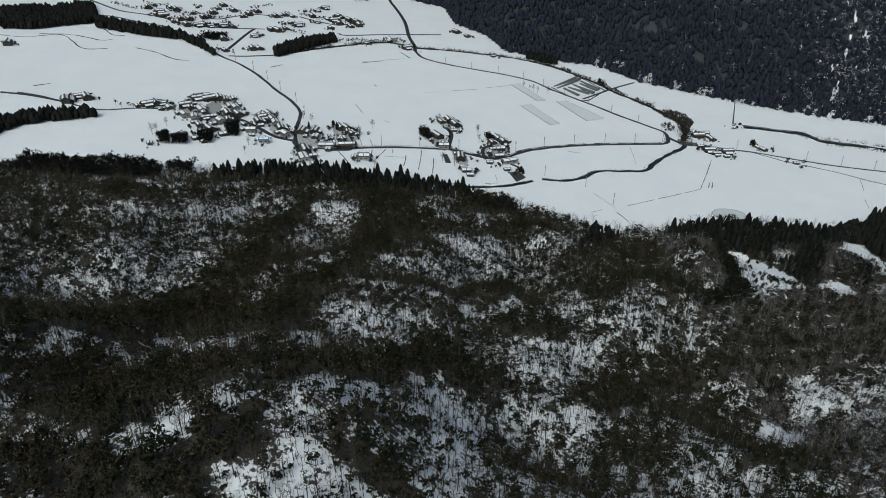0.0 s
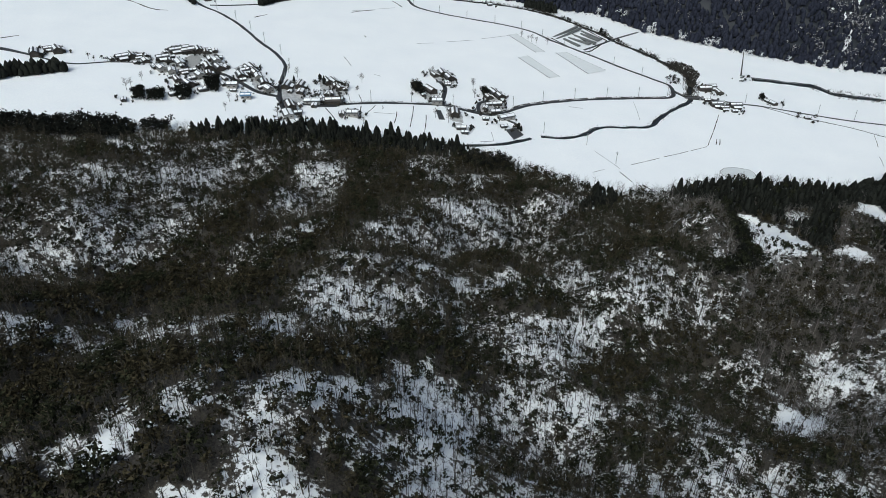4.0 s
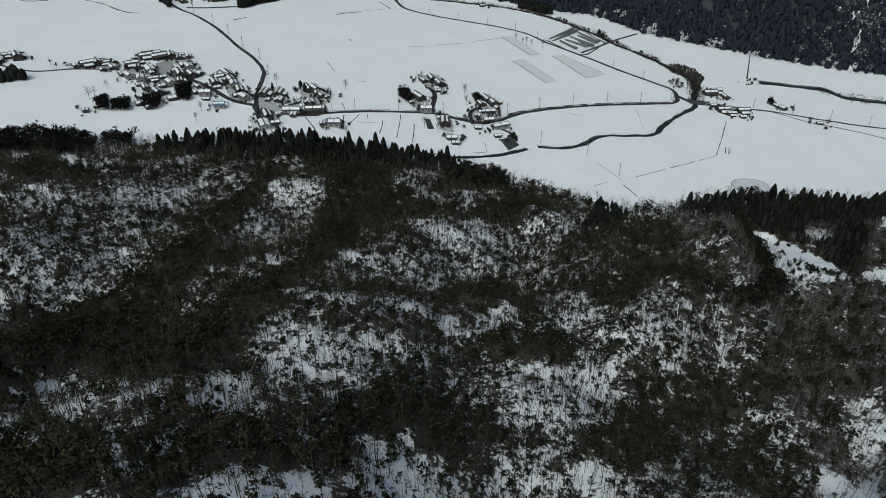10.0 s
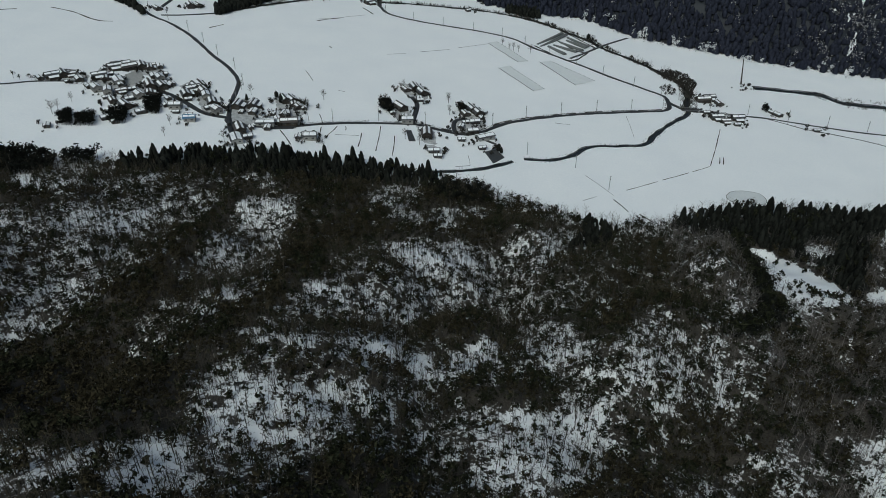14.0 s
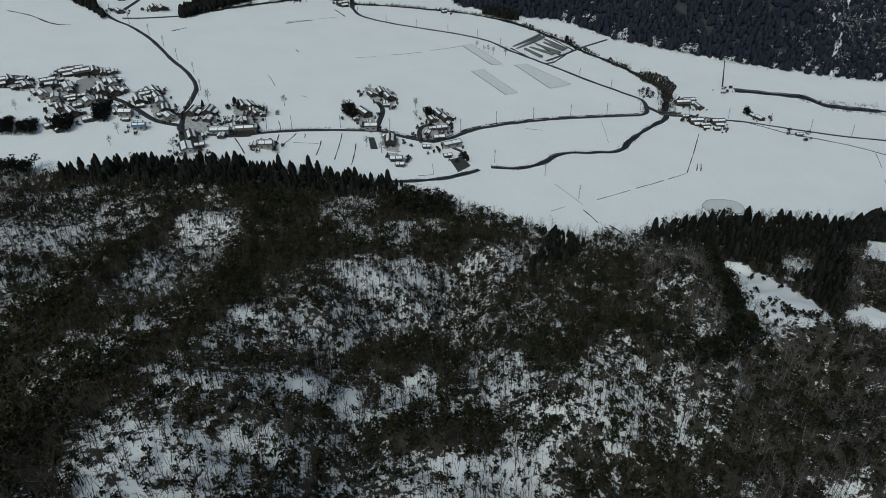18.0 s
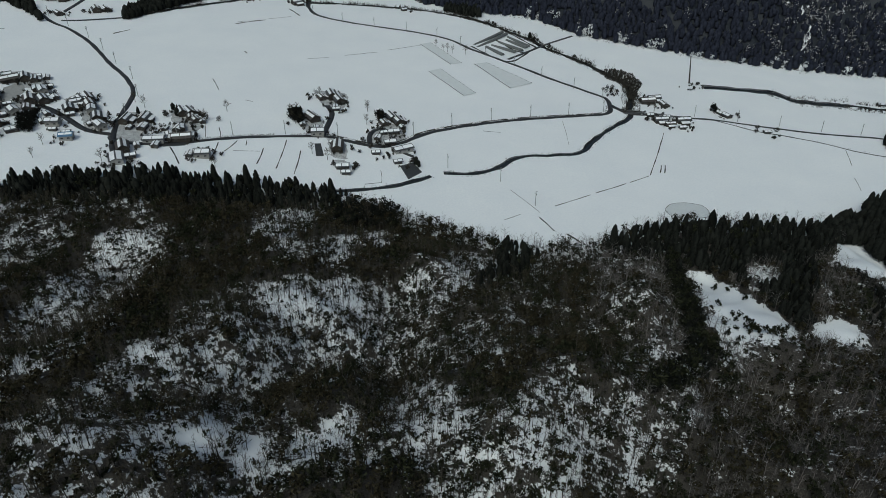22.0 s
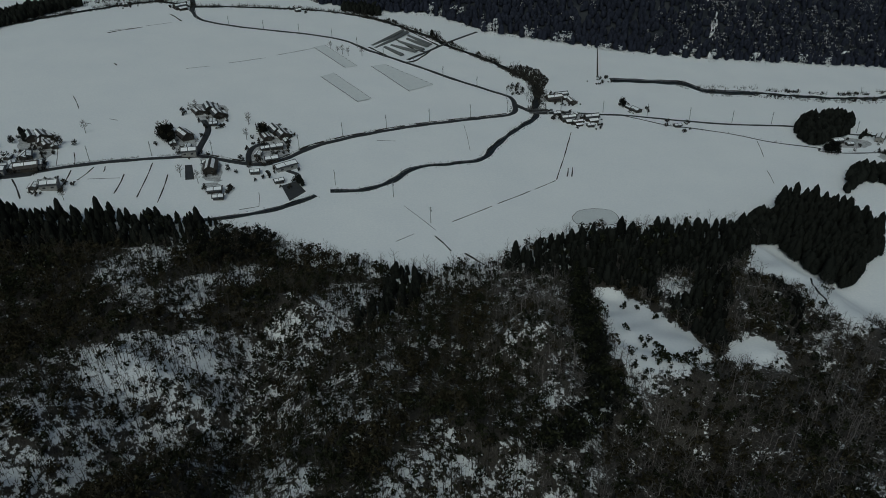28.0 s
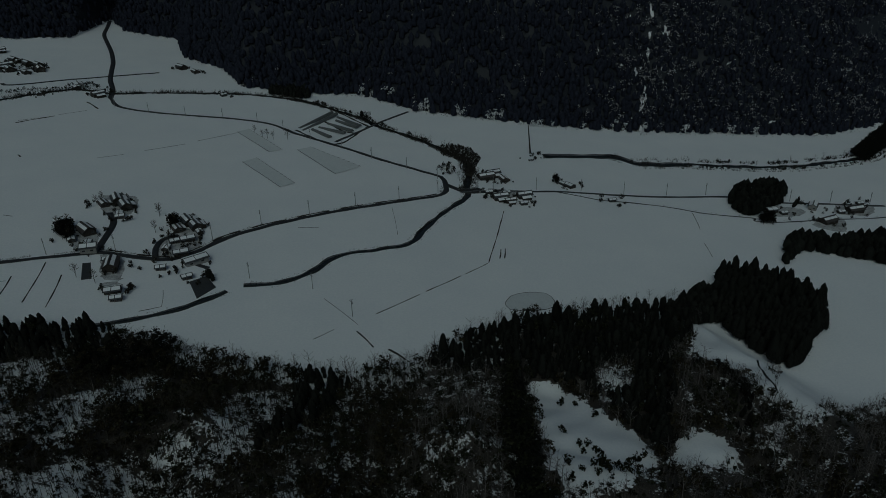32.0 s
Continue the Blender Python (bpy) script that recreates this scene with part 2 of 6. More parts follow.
def height(x, y):
    """Height over the tilted plane of the fields."""
    x, y = np.asarray(x, float), np.asarray(y, float)
    d = np.maximum(np.interp(x, FOOT_X, FOOT_Y) - y, 0)
    hill = 0.235 * d * d / (d + 25)
    hill = np.where(hill > 150, 150 + (hill - 150) * 0.2, hill)
    fade = np.clip(d / 60, 0, 1)
    for line, size, width, sharp in SPURS:
        off = from_line(x, y, line) / width
        hill = hill + fade * size * (np.exp(-np.sqrt(off * off + 0.01)) if sharp else np.exp(-off * off))
    for kx, ky, size, width in KNOLLS:
        hill = hill + fade * size * np.exp(-((x - kx) ** 2 + (y - ky) ** 2) / width ** 2)
    hill = hill + fade * (2.2 * rough(x, y, 60, 1) + 0.6 * rough(x, y, 27, 2))
    m = np.maximum(y - np.interp(x, PEAK_X, PEAK_Y), 0)
    peak = 0.72 * m * m / (m + 40)
    peak = np.where(peak > 330, 330 + (peak - 330) * 0.15, peak)
    peak = peak * (1 + 0.16 * rough(x, y, 170, 3)) + np.clip(m / 60, 0, 1) * 6 * rough(x, y, 60, 4)
    field = 0.25 * rough(x, y, 90, 5)
    return np.maximum(hill, 0) + np.maximum(peak, 0) + field * np.clip(1 - (d + m) / 30, 0, 1)


def z_at(x, y):
    return height(x, y) - FALL * np.asarray(x, float)


def on(x, y, up=0.0):
    return Vector((x, y, float(z_at(x, y)) + up))


def mesh_object(name, verts, tris, mats, which=None, parent=None, smooth=False):
    """One mesh object from arrays of corners and triangles (or quads)."""
    verts, tris = np.asarray(verts, np.float32), np.asarray(tris, np.int32)
    me = bpy.data.meshes.new(name)
    me.vertices.add(len(verts))
    me.vertices.foreach_set("co", verts.ravel())
    k = tris.shape[1]
    me.loops.add(tris.size)
    me.loops.foreach_set("vertex_index", tris.ravel())
    me.polygons.add(len(tris))
    me.polygons.foreach_set("loop_start", np.arange(len(tris), dtype=np.int32) * k)
    for m in mats:
        me.materials.append(m)
    if which is not None:
        me.polygons.foreach_set("material_index", np.asarray(which, np.int32))
    if smooth:
        me.polygons.foreach_set("use_smooth", np.ones(len(tris), bool))
    me.update(calc_edges=True)
    ob = new(name, me)
    ob.parent = parent
    return ob


def part(name, bm, mat, parent, label=""):
    me = bpy.data.meshes.new(name)
    bm.normal_update()
    bm.to_mesh(me)
    bm.free()
    me.materials.append(mat)
    ob = new(name, me)
    ob.parent = parent
    return tagged(ob, label)


def spaced(near, far, step, grow, end):
    out = list(np.arange(near, far + step / 2, step))
    s = step
    while out[-1] < end:
        s *= grow
        out.append(out[-1] + s)
    return out


def mountain_chute(x, y):
    return from_line(x, y, [(426, 817), (430, 838), (450, 869), (454, 903), (470, 921), (487, 953), (500, 1000), (510, 1100)])


def mountain_thin(x, y):
    """How thin the mountain's woods grow: most along a steep chute and to the east of it."""
    c = mountain_chute(x, y)
    return (0.2 * np.exp(-(c / 12) ** 2) + 0.66 * np.exp(-(c / 60) ** 2) + 0.72 * np.clip((x - 405 - 0.3 * (y - 817)) / 80, 0, 1)
            + 0.36 * np.clip(2 * rough(x, y, 120, 17), -0.5, 1) * np.clip((x - 20) / 200, 0, 1) + 0.2 * rough(x, y, 45, 18))


def mountain_bald(x, y):
    """Where the mountain's woods leave snow open: a ragged steep chute, and flecks drawn out down the slope."""
    fleck = rough(x + 0.12 * y, 0.3 * y, 9, 15) + 0.9 * rough(x - 0.1 * y, 0.45 * y, 5.5, 16)
    m = y - np.interp(x, PEAK_X, PEAK_Y)
    return (fleck + mountain_thin(x, y) > 1.62) & (x > 60) & (m > 6) | (mountain_chute(x, y) < 2.2 + 3 * rough(x, y, 18, 2)) & (fleck > -0.6)


def build_ground():
    right = spaced(-440, 540, 3, 1.25, 4300)
    left = [-880 - v for v in spaced(-440, -437, 3, 1.25, 4300)[2:]][::-1]
    xs = np.array(left + right)
    near = spaced(40, 520, 3, 1.0, 500)
    ys = near + [v for v in spaced(526, 1300, 5, 1.2, 4500)]
    back = [80 - v for v in spaced(40, 43, 3, 1.3, 2500)[2:]][::-1]
    ys = np.array(back + ys)
    gx, gy = np.meshgrid(xs, ys)
    v = np.stack([gx, gy, z_at(gx, gy)], -1).reshape(-1, 3)
    nx, ny = len(xs), len(ys)
    i = (np.arange(ny - 1)[:, None] * nx + np.arange(nx - 1)).ravel()
    ob = mesh_object("ground", v, np.stack([i, i + 1, i + 1 + nx, i + nx], 1), [SNOW_GROUND], smooth=True)
    d = np.clip((np.interp(gx, FOOT_X, FOOT_Y) - gy) / 15, 0, 1)
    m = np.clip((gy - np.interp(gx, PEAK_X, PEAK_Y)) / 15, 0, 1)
    hollow = openness(gx, gy)
    litter = np.interp(hollow, [0, 0.3, 0.6, 0.8, 0.94, 1], [0.72, 0.49, 0.41, 0.32, 0.19, 0.0]) * d
    for poly in CLEARINGS:
        litter = np.where(inside(gx + 2 * rough(gx, gy, 11, 21), gy + 2 * rough(gx, gy, 11, 22), poly), 0, litter)
    for poly in CLEARINGS:
        litter = np.where(inside(gx, gy + 6, poly), np.minimum(litter, 0.42), litter)
    litter = np.where(inside(gx, gy, [(221, 409), (240, 408), (233, 390), (223, 383), (217, 391)]), 0.42, litter)
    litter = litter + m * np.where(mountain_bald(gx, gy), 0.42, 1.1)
    me = ob.data
    me.attributes.new("litter", "FLOAT", "POINT").data.foreach_set("value", litter.ravel().astype(np.float32))
    # where the pre-shaded floor colour of the mountain woods replaces the leaf litter
    me.attributes.new("shaded_needles", "FLOAT", "POINT").data.foreach_set("value", m.ravel().astype(np.float32))
    tagged(ob, "snow-covered valley fields and wooded slopes", "ground", kind="structure")


CLEARINGS = [
    [(192, 406), (200, 407), (204, 398), (213, 373), (219, 352), (216, 338), (200, 324), (187, 322), (179, 325), (179, 342), (184, 365)],
    [(266, 407), (290, 448), (313, 470), (320, 448), (321, 426), (300, 400), (285, 370), (279, 370), (282, 400), (266, 401)],
    [(222, 336), (232, 350), (242, 350), (250, 346), (247, 334), (238, 334)],
    [(322, 424), (351, 438), (394, 485), (448, 491), (372, 396), (353, 394), (332, 386), (285, 350), (283, 360), (285, 369)],
]
# how open the woods are, stretch by stretch: 0 is a closed thicket, 1 clean snow
WEST_SLOPE = [
    (0.5, [(-298, 343), (-222, 336), (-182, 356), (-125, 393), (-119, 325), (-134, 309), (-148, 286), (-147, 268), (-168, 244), (-178, 220), (-190, 186)]),
    (0.79, [(-226, 342), (-204, 329), (-193, 306), (-207, 314)]),
    (0.79, [(-295, 375), (-263, 372), (-246, 345), (-270, 348)]),
    (0.84, [(-196, 227), (-191, 230), (-179, 216), (-186, 219)]),
    (0.74, [(-165, 313), (-134, 357), (-132, 313), (-155, 296)]),
    (0.69, [(-216, 306), (-190, 294), (-172, 262), (-185, 262)]),
    (0, [(-162, 154), (-133, 184), (-136, 249), (-143, 282), (-124, 294), (-114, 321), (-91, 222), (-76, 155), (-106, 179), (-126, 150), (-143, 128)]),
]
NEAR_SLOPE = [
    (0.03, [(-140, 122), (-111, 139), (-84, 121), (-67, 117), (-51, 90), (-44, 87), (-39, 80), (-36, 69), (-45, 61), (-44, 50), (-64, 48), (-84, 46)]),
    (0.08, [(-55, 114), (-30, 125), (-10, 150), (22, 183), (22, 167), (-7, 126), (-20, 106), (-34, 101), (-40, 92)]),
    (0.84, [(-142, 139), (-131, 154), (-127, 146), (-134, 137)]),
    (0.84, [(-110, 161), (-109, 179), (-81, 142), (-80, 132), (-99, 150)]),
    (0.5, [(-110, 140), (-101, 147), (-96, 131), (-104, 130)]),
    (0.69, [(-74, 137), (-69, 161), (-65, 156), (-58, 135), (-66, 131), (-49, 97), (-47, 91), (-57, 104)]),
    (0.84, [(-53, 159), (-38, 156), (-37, 145), (-47, 143)]),
]
NEAR_GLADES = [
    (0.55, [(-125, 97), (-115, 99), (-85, 73), (-81, 64), (-113, 81)]),
    (0.5, [(-85, 76), (-74, 80), (-62, 88), (-55, 76), (-61, 67), (-64, 64), (-75, 64)]),
    (0.95, [(-66, 75), (-62, 86), (-56, 74), (-64, 67)]),
    (0.79, [(-55, 85), (-49, 87), (-46, 83), (-52, 81)]),
    (0.74, [(-40, 102), (-28, 111), (-22, 113), (-15, 123), (-11, 107), (-18, 96), (-24, 97), (-35, 92)]),
    (1, [(-19, 113), (-15, 119), (-11, 107), (-15, 104)]),
]
NEAR_SNOW = [
    (0.78, [(-36, 80), (-30, 83), (-25, 75), (-14, 74), (-4, 68), (2, 62), (-31, 52), (-45, 57), (-44, 64), (-33, 67)]),
    (0.79, [(-35, 79), (-29, 81), (-25, 73), (-23, 68), (-28, 68), (-33, 72)]),
    (0.7, [(-11, 138), (4, 146), (9, 129), (18, 145), (23, 98), (13, 66), (5, 73), (-2, 80), (0, 97), (-4, 107)]),
    (0, [(-21, 80), (-12, 79), (-3, 75), (4, 70), (10, 67), (7, 61), (0, 64), (-12, 69), (-18, 73)]),
    (0.5, [(22, 180), (77, 208), (140, 234), (150, 197), (108, 97), (76, 87), (49, 81), (23, 71), (25, 135)]),
]
NEAR_EAST = [
    (0.64, [(50, 159), (68, 163), (64, 147), (47, 136)]),
    (0.6, [(74, 161), (84, 165), (76, 142)]),
    (0.64, [(88, 113), (96, 108), (99, 98), (85, 94)]),
    (0.1, [(59, 183), (75, 185), (69, 160), (52, 162)]),
    (0.15, [(6, 154), (29, 181), (26, 150), (10, 140)]),
    (0.25, [(60, 147), (88, 136), (84, 120), (59, 116)]),
    (0.25, [(104, 192), (140, 193), (112, 135), (96, 144)]),
    (0.24, [(155, 290), (209, 300), (266, 310), (196, 185), (157, 203), (134, 213)]),
    (0.86, [(143, 177), (168, 202), (148, 160), (135, 152), (135, 175)]),
    (0.5, [(182, 220), (206, 203), (186, 165), (178, 197)]),
]
HILL = [
    (0.3, [(-277, 401), (-218, 405), (-159, 410), (-109, 426), (-57, 447), (1, 468), (80, 429), (133, 431), (184, 425), (152, 292), (246, 331), (191, 235), (174, 196), (142, 189), (113, 186), (80, 171), (54, 167), (29, 160), (8, 146), (-11, 137), (-27, 127), (-44, 124), (-60, 121), (-84, 126), (-128, 183), (-178, 257)]),
]
WEST_FACE = [
    (0.47, [(-230, 333), (-193, 345), (-171, 365), (-138, 388), (-115, 404), (-114, 373), (-115, 328), (-127, 328), (-132, 308), (-143, 286), (-145, 267), (-157, 249), (-171, 239)]),
    (0.72, [(-226, 336), (-204, 328), (-193, 307), (-203, 302)]),
    (0.69, [(-181, 328), (-171, 334), (-156, 311), (-170, 312)]),
    (0.72, [(-157, 334), (-128, 351), (-128, 338), (-147, 323)]),
    (0.25, [(-180, 307), (-170, 308), (-165, 292), (-175, 289)]),
    (0, [(-242, 353), (-189, 356), (-149, 384), (-117, 404), (-113, 391), (-147, 378), (-188, 343), (-224, 327)]),
]
GULLY = [
    (0, [(-169, 235), (-153, 247), (-138, 260), (-139, 283), (-125, 300), (-115, 309), (-109, 359), (-109, 391), (-103, 412), (-90, 382), (-102, 365), (-102, 321), (-104, 296), (-95, 261), (-102, 248), (-97, 230), (-68, 210), (-56, 196), (-51, 176), (-63, 164), (-67, 156), (-80, 160), (-119, 172)]),
    (0.5, [(-143, 280), (-131, 261), (-141, 269)]),
    (0.4, [(-106, 222), (-85, 222), (-71, 200), (-97, 213)]),
    (0.35, [(-104, 246), (-89, 243), (-88, 235)]),
]
WEST_SPUR = [
    (0.51, [(-99, 374), (-99, 408), (-83, 414), (-71, 393), (-68, 365), (-60, 311), (-57, 279), (-82, 308), (-63, 262), (-82, 280), (-99, 298), (-105, 305), (-98, 316), (-104, 329)]),
    (0.97, [(-104, 358), (-97, 357), (-88, 329), (-92, 328)]),
    (0.72, [(-98, 306), (-84, 313), (-66, 267), (-90, 294)]),
]
WEST_SPUR_LOW = [
    (0.62, [(-99, 383), (-80, 403), (-80, 362), (-94, 365)]),
    (0.02, [(-70, 406), (-30, 405), (-20, 348), (-26, 298), (-36, 272), (-50, 256), (-57, 241), (-49, 210), (-60, 209), (-72, 215), (-66, 237), (-61, 255), (-51, 276), (-57, 343)]),
    (0.65, [(-21, 380), (7, 392), (8, 374), (-17, 365)]),
    (0.47, [(-28, 416), (4, 461), (6, 413), (-21, 386)]),
    (0.4, [(-51, 408), (-30, 403), (-29, 374), (-43, 383)]),
]
BROAD_FACE = [
    (0.52, [(-51, 227), (-49, 251), (-44, 267), (-32, 273), (-24, 303), (-17, 345), (0, 355), (30, 366), (36, 339), (27, 312), (13, 265), (0, 233), (-13, 218), (-34, 208), (-48, 218)]),
    (0.9, [(-53, 239), (-49, 247), (-41, 217), (-47, 222)]),
    (0.75, [(-45, 268), (-32, 275), (-26, 256), (-36, 248)]),
    (0.65, [(-17, 269), (-8, 272), (-6, 238), (-17, 238)]),
    (0.95, [(-2, 343), (4, 334), (10, 314), (4, 315)]),
    (0.63, [(9, 351), (27, 360), (33, 338), (24, 314), (11, 310)]),
    (0.1, [(-64, 209), (-40, 205), (-19, 208), (5, 231), (-1, 208), (-11, 201), (-34, 196), (-57, 201)]),
]
STEM_SLOPE = [
    (0.46, [(-56, 197), (-39, 202), (-18, 204), (2, 216), (8, 206), (1, 189), (-8, 164), (-18, 157), (-26, 156), (-39, 166), (-50, 179)]),
    (0.51, [(-31, 195), (-19, 199), (-18, 179), (-19, 161), (-25, 166)]),
    (1, [(-9, 213), (-8, 230), (1, 247), (3, 238), (-4, 218)]),
    (1, [(5, 242), (10, 246), (17, 227), (15, 220), (11, 221)]),
    (0.95, [(17, 239), (29, 254), (39, 265), (36, 241), (21, 227)]),
    (0, [(17, 222), (37, 224), (58, 230), (55, 217), (33, 211), (21, 216)]),
    (0.1, [(-16, 163), (12, 180), (18, 163), (19, 151), (-10, 134), (-15, 144)]),
]
LOWER_WEST = [
    (0.51, [(-121, 173), (-106, 179), (-80, 156), (-75, 142), (-109, 156)]),
    (0.47, [(-73, 145), (-74, 156), (-68, 154), (-69, 143)]),
    (0.95, [(-72, 162), (-70, 162), (-61, 146), (-64, 148)]),
    (0.35, [(-68, 163), (-57, 167), (-49, 159), (-63, 154)]),
    (0.47, [(-54, 144), (-39, 151), (-33, 140), (-48, 135)]),
    (0.3, [(-69, 137), (-64, 138), (-57, 125), (-63, 125)]),
    (0.33, [(-41, 164), (-18, 158), (-13, 136), (-23, 128)]),
    (0.1, [(-50, 129), (-26, 132), (-23, 124), (-46, 121)]),
    (0.05, [(-67, 139), (-58, 139), (-52, 139), (-47, 128), (-54, 126)]),
]
MIDDLE_EAST = [
    (0.49, [(36, 370), (72, 419), (91, 435), (76, 360), (53, 347), (39, 343)]),
    (0.05, [(-19, 363), (7, 360), (42, 373), (70, 375), (76, 409), (43, 406), (6, 379)]),
    (0.1, [(72, 360), (101, 356), (108, 338), (89, 307), (69, 332)]),
    (0.58, [(71, 331), (87, 309), (87, 289), (70, 297)]),
    (0.05, [(29, 269), (64, 290), (94, 283), (95, 267), (75, 265), (34, 263), (29, 253), (14, 245), (12, 288)]),
    (0.63, [(49, 306), (59, 286), (72, 269), (74, 251), (67, 238), (50, 237), (43, 266)]),
    (0.46, [(113, 416), (149, 423), (182, 395), (141, 391), (127, 359), (111, 339), (103, 346)]),
]
LOWER_EAST = [
    (0.37, [(82, 251), (101, 282), (120, 277), (133, 271), (139, 257), (135, 240), (119, 238), (101, 233), (79, 228)]),
    (0.97, [(122, 258), (130, 255), (125, 241), (117, 241)]),
    (0.59, [(120, 277), (128, 264), (120, 266)]),
    (0.45, [(83, 246), (100, 252), (100, 236), (83, 233)]),
    (0.41, [(18, 214), (37, 212), (79, 227), (74, 198), (59, 174), (36, 162), (19, 180)]),
    (0.95, [(65, 217), (74, 218), (71, 207), (63, 203)]),
    (0.59, [(27, 197), (35, 195), (31, 184)]),
]
BROWN_SIDE = [
    (0.12, [(66, 198), (79, 204), (95, 203), (81, 168), (58, 165)]),
    (0.1, [(100, 228), (146, 240), (140, 221), (128, 223), (123, 212), (94, 203)]),
    (0.59, [(125, 232), (134, 230), (130, 221), (122, 222)]),
    (0.12, [(161, 294), (240, 322), (182, 217), (144, 222), (144, 253)]),
    (0.26, [(150, 219), (182, 214), (174, 196), (136, 190)]),
    (0.67, [(161, 208), (172, 203), (168, 198), (149, 193)]),
    (0.25, [(146, 323), (163, 328), (152, 298), (144, 297)]),
]
WEST_STRIP = [
    (0.95, [(-282, 409), (-268, 413), (-245, 385), (-269, 391)]),
    (1, [(-254, 423), (-240, 422), (-201, 354), (-231, 381)]),
    (0.8, [(-239, 422), (-206, 427), (-182, 374), (-203, 358)]),
    (0.5, [(-198, 414), (-156, 415), (-150, 397), (-180, 377)]),
    (0, [(-265, 356), (-209, 343), (-174, 363), (-120, 400), (-117, 387), (-170, 355), (-203, 325), (-241, 322)]),
]
FORE_WEST = [
    (0.02, [(-122, 134), (-108, 131), (-89, 123), (-63, 116), (-45, 91), (-48, 89), (-54, 88), (-67, 88), (-67, 79), (-78, 76)]),
    (0.05, [(-49, 102), (-36, 116), (-27, 117), (-22, 129), (-14, 132), (-9, 123), (-27, 106), (-35, 95), (-43, 91)]),
    (0.06, [(-21, 89), (-14, 94), (-12, 86), (-19, 83)]),
    (0.55, [(-42, 88), (-27, 91), (-23, 79), (-36, 75)]),
]
FORE_WEST_LOW = [
    (0.75, [(-9, 95), (0, 108), (6, 95), (-7, 86)]),
    (0.68, [(-56, 214), (-30, 194), (-13, 203), (-9, 178), (-19, 160), (-35, 165), (-48, 177)]),
    (0.85, [(-113, 166), (-112, 180), (-96, 175), (-80, 147), (-78, 138), (-86, 134), (-106, 154)]),
    (0.7, [(-111, 134), (-109, 150), (-110, 160), (-102, 142), (-93, 114)]),
]
FORE_GLADES = [
    (0.88, [(-74, 143), (-75, 154), (-67, 143), (-69, 137)]),
    (0.9, [(-71, 163), (-68, 163), (-58, 141), (-62, 144)]),
    (0.85, [(-66, 123), (-69, 135), (-49, 100), (-50, 98)]),
    (0.85, [(-60, 162), (-55, 168), (-40, 163), (-34, 143), (-40, 141), (-52, 142)]),
    (0.85, [(-59, 92), (-51, 96), (-47, 87), (-52, 81), (-54, 84)]),
    (0.92, [(-72, 83), (-70, 91), (-60, 84), (-53, 73), (-66, 74)]),
    (0.8, [(-38, 99), (-32, 108), (-26, 114), (-19, 115), (-11, 121), (-9, 108), (-21, 94), (-32, 92)]),
    (1, [(-18, 114), (-14, 118), (-11, 106), (-15, 102)]),
    (0.6, [(-34, 78), (-27, 83), (-25, 77), (-32, 75)]),
]
FORE_MIDDLE = [
    (0.06, [(-13, 155), (-2, 167), (10, 176), (13, 157), (3, 147), (-10, 138)]),
    (0.78, [(-9, 138), (3, 149), (13, 140), (13, 129), (10, 112), (4, 116), (-3, 129)]),
    (0.1, [(-14, 94), (-1, 106), (3, 99), (-3, 93), (-12, 87)]),
    (0.85, [(10, 112), (21, 128), (23, 110), (8, 96)]),
    (0.55, [(21, 146), (43, 158), (43, 144), (25, 135)]),
    (0.9, [(24, 148), (31, 153), (30, 147)]),
    (0.85, [(40, 141), (49, 152), (48, 140), (38, 130)]),
    (0.68, [(33, 207), (78, 227), (75, 205), (61, 181), (44, 174), (28, 184)]),
]
FORE_EAST = [
    (0.08, [(53, 171), (65, 183), (78, 185), (75, 165), (67, 159), (55, 161)]),
    (0.85, [(51, 160), (64, 170), (66, 155), (58, 151), (50, 151)]),
    (0.5, [(43, 148), (61, 150), (61, 129), (42, 127)]),
    (0.2, [(64, 147), (91, 149), (85, 125), (63, 129)]),
    (0.4, [(96, 204), (117, 213), (94, 150), (83, 157)]),
]
FORE_EAST_LOW = [
    (0.52, [(102, 163), (124, 178), (104, 134), (90, 135)]),
    (0.93, [(136, 180), (146, 184), (153, 179), (168, 194), (156, 170), (138, 150), (133, 155)]),
    (0.72, [(167, 234), (176, 230), (183, 220), (181, 206), (179, 199), (170, 206), (166, 212)]),
    (0.12, [(112, 136), (120, 134), (129, 135), (154, 150), (139, 126), (106, 121)]),
]
EAST_KNOLL = [
    (0.26, [(92, 357), (119, 406), (153, 416), (170, 400), (163, 342), (158, 317), (147, 300), (130, 291), (109, 284), (95, 298)]),
    (0.67, [(148, 309), (153, 305), (149, 296), (145, 300)]),
    (0.51, [(92, 269), (104, 279), (111, 272), (119, 276), (123, 272), (109, 259), (94, 247), (84, 249)]),
    (0.49, [(82, 245), (108, 251), (128, 257), (129, 245), (106, 234), (83, 228)]),
    (0.12, [(157, 283), (182, 307), (219, 310), (267, 326), (202, 227), (185, 234), (164, 240), (137, 237)]),
    (0.1, [(123, 376), (140, 380), (135, 334), (121, 346)]),
    (0.1, [(94, 288), (124, 283), (123, 275), (111, 271), (104, 277), (92, 268)]),
]
CREST = [
    (0.1, [(-100, 446), (-59, 451), (-15, 455), (29, 438), (48, 435), (75, 442), (97, 418), (82, 367), (55, 364), (27, 351), (-24, 342), (-49, 338)]),
    (0.66, [(-40, 418), (-24, 440), (-13, 447), (-6, 420), (-7, 399), (-19, 386), (-32, 395)]),
    (0.62, [(-16, 459), (-4, 463), (1, 441), (-9, 437)]),
]
